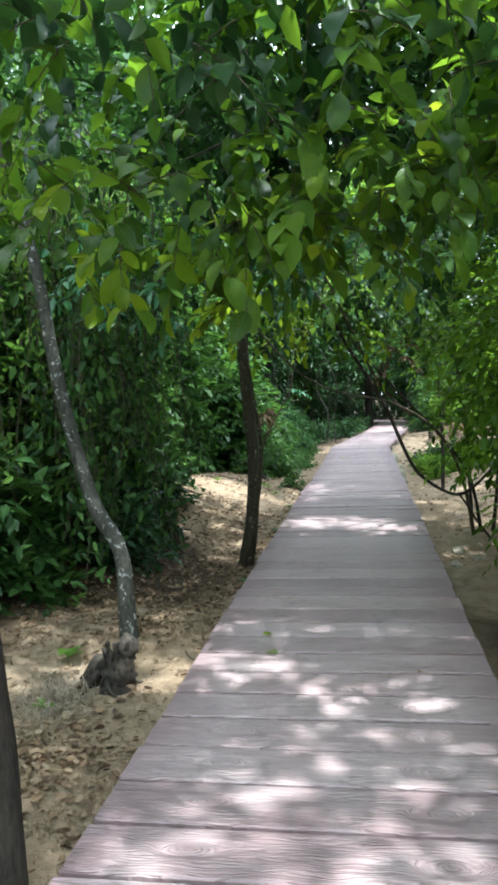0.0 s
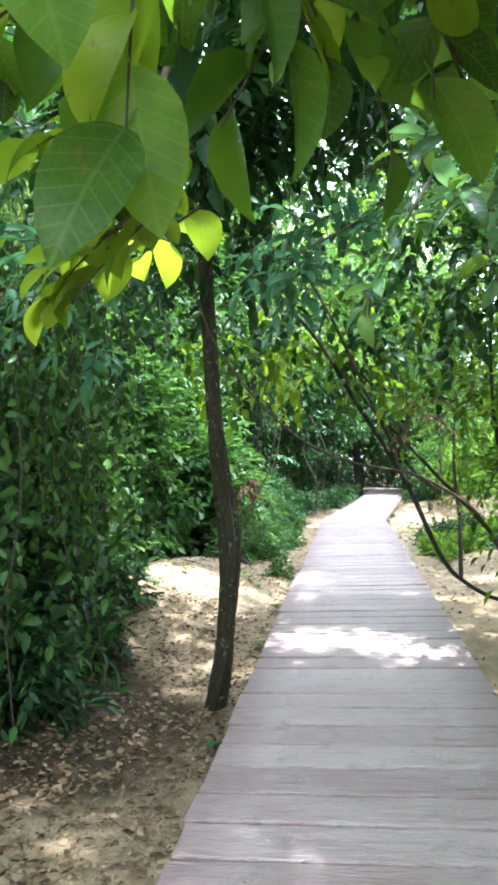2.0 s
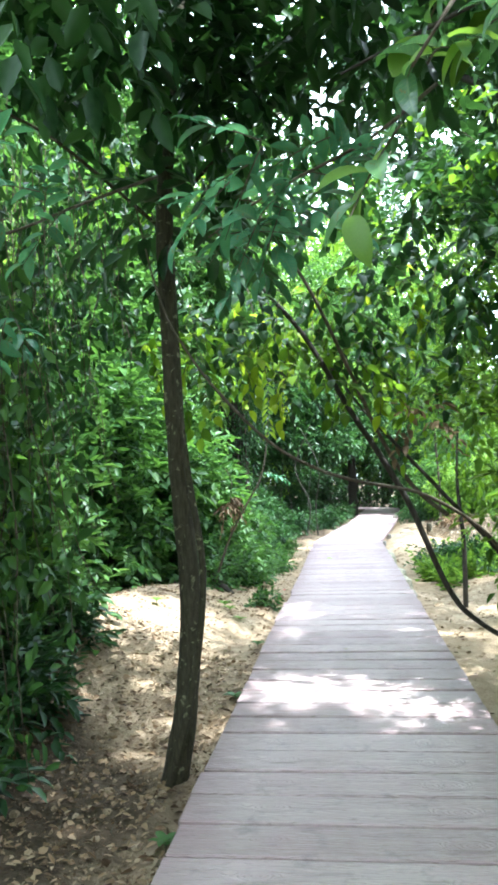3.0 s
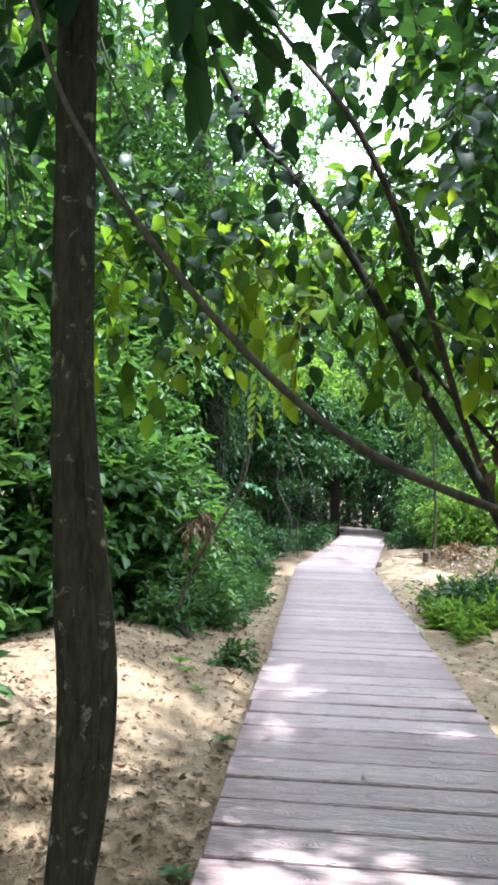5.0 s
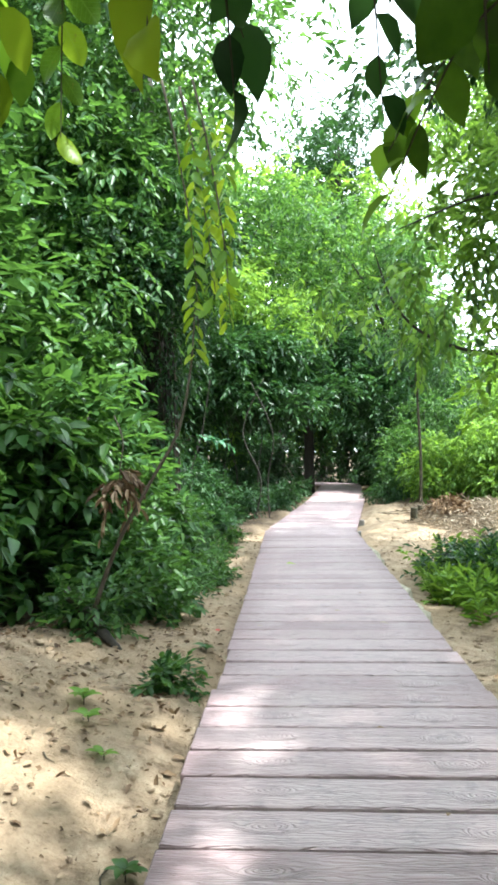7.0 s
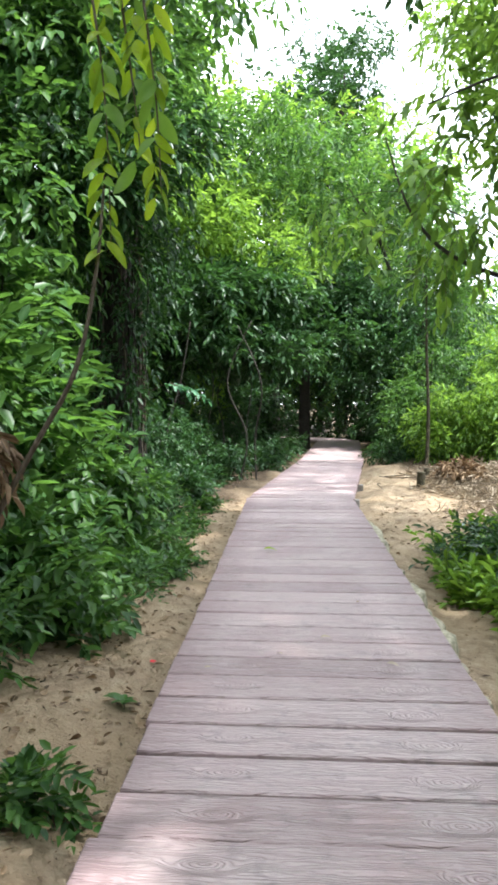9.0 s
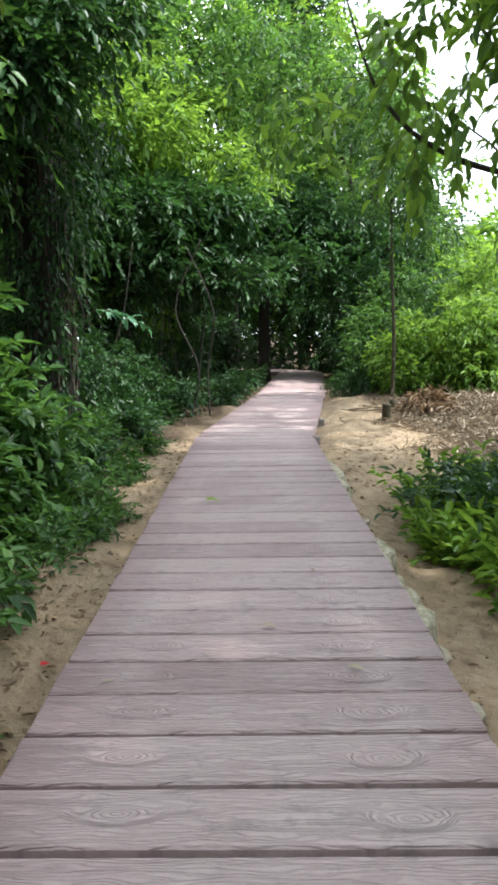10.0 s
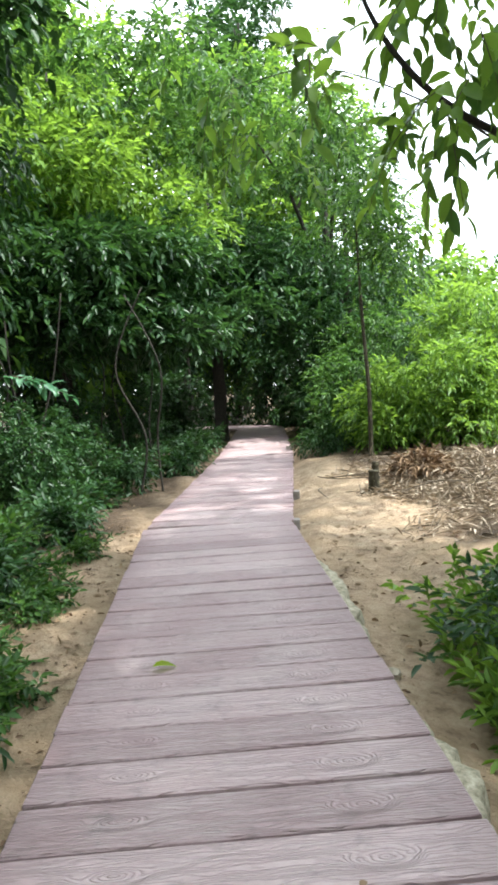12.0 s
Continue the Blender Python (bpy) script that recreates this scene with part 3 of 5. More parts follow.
# pale crooked tree
t2 = thing("tree", -1.47, 6.2, g(-1.47, 6.2), "leaning crooked tree with pale lichen patches on dark bark", "tree")
limb("trunk", [(-1.44, 6.15, -0.3), (-1.47, 6.2, 0.0), (-1.55, 6.35, 0.45), (-1.75, 6.45, 0.75), (-1.9, 6.5, 1.2), (-2.02, 6.5, 1.8), (-2.12, 6.5, 2.5), (-2.3, 6.4, 3.5), (-2.2, 6.2, 5.0)], [0.085, 0.062, 0.055, 0.055, 0.05, 0.046, 0.042, 0.035, 0.015], BARK_PALE, t2, 12)
foliage("crown", [(-2.2, 6.2, 4.4, 1.5, 1.5, 1.1, 90)], 0.13, 8, "mid", LEAF_MID, t2, 0.4, 0.4, 0.5)

# trunk close to the walk's start
t3 = thing("tree", -0.95, 3.6, g(-0.95, 3.6), "dark slim tree trunk beside the boardwalk's start", "tree")
limb("trunk", [(-1.04, 3.6, -0.35), (-1.05, 3.6, 0.4), (-1.1, 3.6, 1.3), (-1.15, 3.7, 3.0), (-1.15, 3.8, 5.0)], [0.06, 0.048, 0.043, 0.037, 0.015], BARK_DARK, t3, 10)
foliage("crown", [(-1.2, 3.8, 4.7, 1.2, 1.2, 0.8, 60)], 0.12, 8, "mid", LEAF_MID, t3, 0.4, 0.4, 0.5)

# rotten stump with roots
st = thing("tree_stump", -1.3, 5.4, g(-1.3, 5.4), "broken dark stump with tangled roots on the sand", "tree stump")
pieces = [tube([(-1.31, 5.42, -0.35), (-1.28, 5.42, -0.1), (-1.25, 5.43, 0.05), (-1.2, 5.45, 0.13)], [0.13, 0.085, 0.07, 0.05], 15, 0.3), tube([(-1.52, 5.5, -0.3), (-1.42, 5.47, -0.06), (-1.3, 5.44, 0.0)], [0.09, 0.06, 0.04], 9, 0.22)]
for k in range(5):
    a = 1.26 * k + rng.uniform(-0.3, 0.3)
    r = rng.uniform(0.14, 0.24)
    pieces.append(tube([(-1.33 + 0.06 * math.cos(a), 5.43 + 0.06 * math.sin(a), -0.06), (-1.33 + r * 0.6 * math.cos(a), 5.43 + r * 0.6 * math.sin(a), g(-1.33, 5.4, 0.04)), (-1.33 + r * math.cos(a + 0.4), 5.43 + r * math.sin(a + 0.4), g(-1.33 + r * math.cos(a + 0.4), 5.43 + r * math.sin(a + 0.4), -0.02))], [0.026, 0.014, 0.004], 6, 0.3))
for k in range(9):
    a = 0.7 * k
    x, y = -1.27 + 0.06 * math.cos(a), 5.42 + 0.06 * math.sin(a)
    pieces.append(tube([(x, y, -0.12), (x + 0.01 * math.cos(a), y, 0.03), (x + 0.03 * math.cos(a), y + 0.02 * math.sin(a), rng.uniform(0.05, 0.14))], [0.03, 0.02, 0.009], 5, 0.4))
v, f = merged(pieces)
part("stump", mesh_of("stump", v, f, DEADWOOD, True), st)

tuft = thing("dry_grass_tuft", -1.6, 5.25, g(-1.6, 5.25), "withered straw tuft beside the stump", "grass")
k = 620
P = rng.normal((-1.58, 5.25, 0), (0.1, 0.14, 0), (k, 3))
P[:, 2] = height_at(P[:, 0], P[:, 1])
ln = rng.uniform(0.05, 0.17, k)
pieces = []
for p, l in zip(P, ln):
    d = unit(rng.normal(0, 0.6, (1, 3)) + [0, 0, 0.5])[0] * l
    pieces.append(tube([tuple(p - [0, 0, 0.01]), tuple(p + d * 0.6), tuple(p + d * 1.1 - [0, 0, 0.35 * l])], [0.0024, 0.002, 0.0008], 3, 0.0, False, 1))
v, f = merged(pieces)
tagged(part("dry_grass", mesh_of("dry_grass", v, f, STRAW), tuft), kind="stuff")

# multi-stemmed tree that leans over the walk
t4 = thing("leaning_tree", 1.35, 10.5, g(1.35, 10.5), "many-stemmed small tree leaning over the boardwalk", "tree")
limb("stem", [(1.85, 10.6, 1.3), (1.74, 10.55, 0.72), (1.53, 10.5, 0.42), (1.23, 10.4, 0.25), (0.89, 10.35, 0.42), (0.68, 10.32, 0.68), (0.4, 10.3, 1.36), (0.02, 10.3, 2.02), (-0.3, 10.3, 2.6), (-0.75, 10.3, 3.2), (-1.1, 10.3, 4.0)], [0.012, 0.014, 0.016, 0.018, 0.019, 0.021, 0.023, 0.022, 0.019, 0.014, 0.006], BARK_DARK, t4, 9)
limb("stem", [(1.24, 10.4, 0.26), (1.32, 10.4, 0.14), (1.45, 10.4, -0.08), (1.72, 10.4, -0.45)], [0.013, 0.014, 0.015, 0.018], BARK_DARK, t4, 8)
limb("stem", [(1.55, 10.7, -0.45), (1.4, 10.55, 0.4), (1.1, 10.4, 0.88), (0.65, 10.32, 1.4), (0.36, 10.34, 1.74), (0.12, 10.36, 2.02), (-0.1, 10.38, 2.35)], [0.024, 0.02, 0.017, 0.015, 0.013, 0.01, 0.006], BARK_DARK, t4, 9)
limb("stem", [(1.45, 10.6, -0.45), (1.3, 10.45, 0.4), (1.0, 10.1, 1.0), (0.5, 9.5, 1.36), (0.0, 8.75, 1.49), (-0.22, 8.7, 1.575), (-0.42, 8.68, 1.7), (-0.65, 8.68, 1.93), (-0.87, 8.72, 2.22), (-1.06, 8.8, 2.6), (-1.25, 8.9, 3.4)], [0.026, 0.019, 0.014, 0.0115, 0.0098, 0.0095, 0.009, 0.0085, 0.008, 0.006, 0.004], TWIG, t4, 9)
limb("stem", [(0.72, 10.45, 1.2), (0.5, 10.7, 1.42), (0.25, 10.4, 1.8), (0.0, 10.05, 2.35), (-0.25, 9.95, 2.9), (-0.63, 10.3, 3.6), (-1.0, 10.6, 4.4)], [0.02, 0.018, 0.016, 0.015, 0.013, 0.01, 0.005], TWIG, t4, 8)
limb("stem", [(1.45, 10.9, -0.4), (1.42, 10.95, 0.9), (1.3, 10.9, 2.0), (1.35, 11.0, 3.3)], [0.025, 0.022, 0.018, 0.008], BARK_DARK, t4, 8)
limb("stem", [(1.65, 10.7, -0.4), (1.75, 10.6, 0.9), (1.6, 10.4, 2.2), (1.8, 10.2, 3.5)], [0.025, 0.022, 0.018, 0.008], BARK_DARK, t4, 8)
# yellow and dark blades paint lit and shaded leaves of the same tree
over = scatter(42, (-1.5, 10.4, 2.5), (1.2, 11.3, 3.2), (0, 0, -0.4), 0.6) + scatter(120, (-1.6, 9.7, 2.8), (2.2, 10.9, 4.2), (0, 0, -0.4), 0.7)
leafy_branches(t4, over, 0.32, 7, 0.12, [LEAF_BROAD, LEAF_BROAD, LEAF_BROAD, LEAF_YELLOW], TWIG, 280, 0.58, 0.35, rest=LEAF_DARK)
foliage("leaves", [(1.7, 10.6, 2.2, 0.9, 1.1, 1.2, 330), (0.3, 10.7, 3.9, 1.9, 1.0, 0.8, 90), (2.2, 9.2, 1.6, 0.8, 1.4, 1.5, 330), (1.5, 8.4, 1.5, 0.42, 0.9, 0.9, 150), (1.45, 10.2, 1.35, 0.35, 0.6, 0.6, 80), (1.5, 7.2, 2.0, 0.5, 0.8, 0.7, 130)], 0.105, 7, "mid", LEAF_BROAD, t4, 0.35, 0.5, 0.55)
foliage("canopy", [(1.5, 10.9, 3.6, 1.1, 0.8, 0.7, 150), (2.6, 11.6, 4.2, 1.0, 1.2, 0.8, 110)], 0.15, 7, "mid", LEAF_DARK, t4, 0.4, 0.45, 0.56)
foliage("dead_leaves", [(0.55, 10.5, 1.95, 0.22, 0.2, 0.16, 12)], 0.09, 6, "mid", LEAF_DRY, t4, 0.2, 0.6, 0.5)

# broad-leaved branches that hang over the start
t5 = thing("overhanging_tree", 2.6, 4.6, g(2.6, 4.6), "broad-leaved tree whose low branches hang over the boardwalk", "tree")
limb("trunk", [(2.6, 4.6, -0.4), (2.55, 4.6, 1.0), (2.4, 4.6, 2.5), (2.0, 4.7, 4.0), (1.6, 4.8, 6.0)], [0.13, 0.11, 0.1, 0.08, 0.03], BARK_DARK, t5, 12)
limb("branch", [(2.42, 4.6, 2.4), (1.6, 4.9, 2.75), (0.8, 5.0, 2.6), (0.1, 4.75, 2.75), (-0.6, 4.8, 2.6)], [0.035, 0.024, 0.015, 0.009, 0.004], BARK_DARK, t5, 9)
limb("branch", [(2.3, 4.6, 2.9), (1.4, 4.0, 3.0), (0.6, 3.6, 3.1), (-0.4, 3.4, 3.0), (-1.2, 3.6, 2.7)], [0.035, 0.024, 0.015, 0.009, 0.004], BARK_DARK, t5, 9)
limb("branch", [(2.3, 4.7, 3.2), (1.6, 5.8, 3.1), (0.9, 6.6, 3.0), (0.0, 7.0, 2.8)], [0.03, 0.02, 0.012, 0.004], BARK_DARK, t5, 9)
low = scatter(15, (-0.3, 4.1, 2.2), (0.95, 4.45, 2.4), (0, -0.2, -0.15), 0.4) + scatter(15, (-0.4, 4.1, 2.3), (0.8, 4.5, 2.6), (0, -0.2, -0.2), 0.5) + scatter(30, (-1.5, 3.2, 2.5), (1.5, 4.7, 3.1), (0, 0, -0.3), 0.7)
leafy_branches(t5, scatter(9, (-0.1, 4.5, 2.42), (0.75, 4.7, 2.58), (0, -0.05, -1.0), 0.22), 0.24, 5, 0.125, [LEAF_BROAD, LEAF_YELLOW], TWIG, 45, 0.62, 0.2)
leafy_branches(t5, low, 0.32, 8, 0.112, [LEAF_BROAD], TWIG, 300, 0.6)
# upper twigs in dark green: their shade is put into the leaf colour
more = scatter(44, (-1.5, 3.0, 2.7), (2.4, 4.8, 3.8), (0, 0, -0.4), 0.6) + scatter(8, (-1.6, 4.8, 3.1), (2.4, 6.0, 3.9), (0, 0, -0.4), 0.6)
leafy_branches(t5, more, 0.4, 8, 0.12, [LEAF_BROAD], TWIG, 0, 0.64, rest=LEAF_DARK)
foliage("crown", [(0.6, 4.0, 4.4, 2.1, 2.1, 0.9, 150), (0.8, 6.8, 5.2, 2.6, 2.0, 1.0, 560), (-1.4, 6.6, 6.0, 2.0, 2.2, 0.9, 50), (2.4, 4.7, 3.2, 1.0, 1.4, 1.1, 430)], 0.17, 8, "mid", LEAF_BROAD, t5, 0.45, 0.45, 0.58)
# leaves added out of view to keep the sun off the deck
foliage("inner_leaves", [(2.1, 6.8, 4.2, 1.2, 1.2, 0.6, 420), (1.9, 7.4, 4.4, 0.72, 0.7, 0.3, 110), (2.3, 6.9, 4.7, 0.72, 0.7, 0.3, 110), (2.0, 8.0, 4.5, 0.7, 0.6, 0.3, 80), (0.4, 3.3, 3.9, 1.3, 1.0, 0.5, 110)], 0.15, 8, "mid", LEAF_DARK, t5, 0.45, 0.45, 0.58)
foliage("undergrowth", [(1.9, 6.2, 1.7, 0.7, 1.2, 0.9, 300), (2.0, 7.6, 1.3, 0.6, 1.0, 1.1, 260)], 0.1, 7, "mid", LEAF_BROAD, t5, 0.35, 0.5, 0.55)

# mostly unseen tree, added so that its crown shades the planks
t8 = thing("shade_tree", 3.3, 13.2, g(3.3, 13.2), "tall broad-leaved tree, mostly unseen, added to shade the boardwalk", "tree")
limb("trunk", [(3.3, 13.2, -0.5), (3.25, 13.2, 2.0), (3.0, 13.2, 5.0), (2.5, 13.2, 8.0)], [0.16, 0.13, 0.1, 0.04], BARK_DARK, t8, 12)
limb("branch", [(3.0, 13.2, 4.8), (1.8, 13.3, 5.9), (0.6, 13.4, 6.5), (-0.8, 12.8, 6.9)], [0.07, 0.05, 0.03, 0.01], BARK_DARK, t8, 9)
limb("branch", [(3.0, 13.2, 5.0), (3.3, 14.6, 6.6), (3.6, 17.0, 7.3), (3.5, 20.0, 7.6)], [0.07, 0.055, 0.035, 0.01], BARK_DARK, t8, 9)
limb("branch", [(2.8, 13.2, 6.0), (1.8, 12.4, 7.0), (0.4, 12.0, 7.4), (-1.2, 11.8, 7.4)], [0.05, 0.04, 0.025, 0.008], BARK_DARK, t8, 9)
foliage("crown", [(0.8, 13.6, 6.7, 2.3, 1.5, 1.2, 280), (-1.3, 11.9, 7.3, 1.5, 1.3, 0.9, 80), (0.6, 13.2, 8.2, 1.9, 1.3, 0.9, 170), (3.3, 14.6, 7.2, 2.0, 1.6, 1.1, 620), (4.0, 12.0, 7.2, 1.6, 1.5, 1.0, 340), (3.6, 17.2, 7.4, 2.1, 1.7, 1.1, 600), (3.4, 20.0, 7.6, 1.9, 1.6, 1.0, 450)] + [(3.2, 12.7 + 1.1 * k, 6.9, 0.72, 0.74, 0.3, 50) for k in range(7)], 0.18, 8, "mid", LEAF_DARK, t8, 0.45, 0.4, 0.55, inner=0.2)

# yellow spray and bluish sprays above the walk
sp = thing("hanging_branch", -0.4, 4.9, 2.4, "low branch of large yellow-green insect-bitten leaves", "branch")
leafy_branches(sp, scatter(10, (-0.42, 4.78, 1.95), (-0.3, 4.9, 2.12), (-0.7, 0, -0.2), 0.28), 0.2, 7, 0.1, [LEAF_YELLOW], TWIG, 80, 0.62, 0.15)
limb("branch", [(-0.3, 5.0, 2.62), (-0.36, 4.95, 2.35), (-0.42, 4.9, 2.15), (-0.55, 4.85, 2.0)], [0.008, 0.007, 0.005, 0.003], TWIG, sp, 6)
sp = thing("hanging_branch", -0.25, 7.4, 2.55, "drooping branch with glossy blue-green leaves", "branch")
leafy_branches(sp, scatter(20, (-0.55, 7.1, 2.4), (0.1, 7.7, 2.8), (-0.3, -0.2, 0.0), 0.6), 0.3, 8, 0.125, [LEAF_BLUISH], TWIG, 160, 0.4, 0.15)
limb("branch", [(0.4, 7.7, 3.1), (0.1, 7.5, 2.8), (-0.25, 7.4, 2.6), (-0.5, 7.3, 2.4)], [0.01, 0.008, 0.006, 0.003], TWIG, sp, 6)
sp = thing("hanging_branch", 0.2, 6.0, 2.3, "drooping branch with pale shiny leaves in the light", "branch")
leafy_branches(sp, scatter(14, (0.05, 5.7, 2.2), (0.5, 6.2, 2.6), (0.1, 0, -0.2), 0.5), 0.26, 8, 0.12, [LEAF_SHINY, LEAF_SHINY, LEAF_LIGHT], TWIG, 112, 0.4, 0.2)
limb("branch", [(0.7, 6.3, 3.0), (0.45, 6.1, 2.7), (0.25, 6.0, 2.45), (0.1, 5.9, 2.2)], [0.01, 0.008, 0.006, 0.003], TWIG, sp, 6)
sp = thing("hanging_branch", -1.35, 7.4, 2.5, "spreading branch with soft blue-green leaves", "branch")
leafy_branches(sp, scatter(28, (-2.2, 6.8, 2.2), (-0.95, 7.9, 2.8), (-0.3, -0.2, 0.0), 0.6), 0.3, 8, 0.125, [LEAF_BLUISH], TWIG, 220, 0.4, 0.15)
limb("branch", [(-1.0, 8.6, 3.2), (-1.2, 7.9, 2.8), (-1.4, 7.4, 2.5), (-1.8, 7.0, 2.35)], [0.01, 0.008, 0.006, 0.003], TWIG, sp, 6)
sp = thing("hanging_branch", -1.0, 15.2, 3.6, "hanging spray of long yellow-green leaflets", "branch")
for k in range(3):
    x0, y0 = -1.05 + 0.12 * k, 15.1 + 0.12 * (k % 2)
    z1 = (2.15, 2.6, 2.4)[k]
    limb("stalk", [(x0 - 0.25, y0 + 0.1, 4.3), (x0 - 0.1, y0, 3.6), (x0, y0, 2.9), (x0 + 0.03, y0, z1)], [0.012, 0.008, 0.005, 0.002], TWIG, sp, 5)
    zz = np.arange(z1, 4.0, 0.045) + rng.normal(0, 0.015, len(np.arange(z1, 4.0, 0.045)))
    P = np.stack([x0 + 0.0 * zz, y0 + 0 * zz, zz], 1)
    A = np.stack([np.where(np.arange(len(zz)) % 2, 0.7, -0.7), rng.normal(0, 0.7, len(zz)), -rng.uniform(0.5, 1.6, len(zz))], 1)
    single_blades("leaflet", list(zip(P.tolist(), A.tolist(), (rng.normal(0, 0.5, (len(zz), 3)) + [0, -0.7, 0.6]).tolist())), 0.16, [LEAF_LIGHT, LEAF_YELLOW, LEAF_YELLOW], sp, 0.36)


def shrub(x, y, r, h, twigs, leaf, mat, name="shrub", label="dense green shrub with drooping leafy twigs", kind="mid", per=8, slim=0.45, droop=0.45, base=None, twig=0.35, group="", stems=5):
    z = g(x, y) if base is None else base
    ob = thing(name, x, y, z, label, "shrub", group)
    for k in range(stems):
        a = rng.uniform(0, 6.28)
        rr = r * rng.uniform(0.2, 0.6)
        limb("stem", [(x + 0.1 * math.cos(a), y + 0.1 * math.sin(a), z - 0.15), (x + rr * 0.5 * math.cos(a), y + rr * 0.5 * math.sin(a), z + h * 0.4), (x + rr * math.cos(a + 0.4), y + rr * math.sin(a + 0.4), z + h * 0.85)], [0.03 * min(1, h), 0.02 * min(1, h), 0.006 * min(1, h)], BARK_DARK, ob, 6, rough=0.1)
    lobes = []
    n = max(6, int(6 * h / max(r, 0.3) * 0.8))
    for k in range(n):
        f0 = (k + 0.6) / n
        a = 2.4 * k + rng.uniform(-0.5, 0.5)
        out = r * (0.62 - 0.3 * max(0, f0 - 0.6)) * rng.uniform(0.5, 1.1)
        rr = r * rng.uniform(0.36, 0.62)
        lobes.append((x + out * math.cos(a), y + out * math.sin(a), z + h * f0 * 0.95, rr, rr, min(rr * 0.75, h * 0.5), int(twigs / n)))
    foliage("foliage", lobes, leaf, per, kind, mat, ob, twig, droop, slim, tier=0.36)
    return ob


def hanging_vines(x0, x1, y0, y1, z0, z1, count, leaf, mat, label, step=0.07):
    cx_, cy_ = (x0 + x1) / 2, (y0 + y1) / 2
    ob = thing("hanging_vine", cx_, cy_, g(cx_, cy_), label, "vine", "vine curtain")
    P, pieces = [], []
    for k in range(count):
        x, y = rng.uniform(x0, x1), rng.uniform(y0, y1)
        top, bot = z1 * rng.uniform(0.8, 1.0), rng.uniform(z0, z0 + 0.45 * (z1 - z0))
        sway = rng.normal(0, 0.12, 2)
        pts = [(x + sway[0] * t * 2 + 0.04 * math.sin(9 * t + k), y + sway[1] * t * 2, top + (bot - top) * t) for t in np.linspace(0, 1, 6)]
        pieces.append(tube(pts, [0.004] * 6, 4, 0.0, False, 2))
        part("vine_stem", mesh_of("vine_stem", *pieces[-1], TWIG, True), ob)
        zz = np.arange(bot, top, step)
        tt = (zz - top) / (bot - top)
        P.append(np.stack([x + sway[0] * tt * 2 + rng.normal(0, 0.07, len(zz)), y + sway[1] * tt * 2 + rng.normal(0, 0.07, len(zz)), zz + rng.normal(0, 0.03, len(zz))], 1))
    P = np.concatenate(P)
    A = rng.normal(0, 0.6, P.shape) + [0, 0, -0.9]
    N = rng.normal(0, 0.6, P.shape) + [0.3, -0.6, 0.4]
    ln = leaf * rng.uniform(0.6, 1.3, len(P))
    v, f = mid_blades(P, A, N, ln, ln * 0.5)
    tagged(part("leaves", mesh_of("leaves", v, f, mat), ob), kind="stuff")


# thicket along the first stretch
# light green shrubs and vines here stand in for sun on the foliage
for x, y, r, h, n, leaf, mat in [
        (-3.6, 5.0, 0.9, 2.0, 800, 0.085, LEAF_LIGHT), (-3.1, 7.0, 0.75, 1.0, 700, 0.08, LEAF_MID), (-3.3, 8.6, 0.9, 3.0, 1300, 0.085, LEAF_MID),
        (-3.2, 10.2, 0.8, 2.6, 1100, 0.085, LEAF_MID), (-3.5, 11.6, 0.9, 3.6, 1400, 0.085, LEAF_MID), (-4.6, 6.5, 1.2, 4.6, 1200, 0.1, LEAF_LIGHT),
        (-4.7, 9.5, 1.3, 5.4, 1400, 0.1, LEAF_DARK), (-5.0, 3.0, 1.2, 4.0, 900, 0.11, LEAF_LIGHT), (-4.4, 13.4, 1.2, 5.2, 1500, 0.095, LEAF_MID),
        (-3.6, 15.4, 1.05, 3.4, 1400, 0.085, LEAF_MID), (-2.7, 16.9, 0.85, 2.3, 1200, 0.085, LEAF_MID), (-4.2, 17.2, 1.3, 5.2, 1600, 0.095, LEAF_MID),
        (-3.1, 18.6, 0.9, 3.4, 1200, 0.09, LEAF_MID), (-2.9, 3.4, 0.6, 1.2, 420, 0.08, LEAF_DARK), (-4.3, 19.8, 1.1, 5.4, 1200, 0.1, LEAF_MID)]:
    shrub(x, y, r, h, int(n * 0.62), leaf * 2.0, mat, group="thicket shrubs", slim=0.52, per=7, droop=0.2)
for x0, x1, y0, y1, n, mat in [(-3.3, -2.6, 5.8, 7.4, 14, LEAF_LIGHT), (-3.1, -2.5, 7.6, 9.2, 38, LEAF_LIGHT), (-3.2, -2.6, 9.2, 10.8, 38, LEAF_LIGHT), (-4.0, -3.2, 4.2, 6.0, 26, LEAF_LIGHT), (-3.4, -2.8, 10.8, 12.4, 34, LEAF_MID)]:
    hanging_vines(x0, x1, y0, y1, 0.1, 4.6, int(n * 1.5), 0.082, mat, "curtain of thin leafy vines hanging before the thicket")

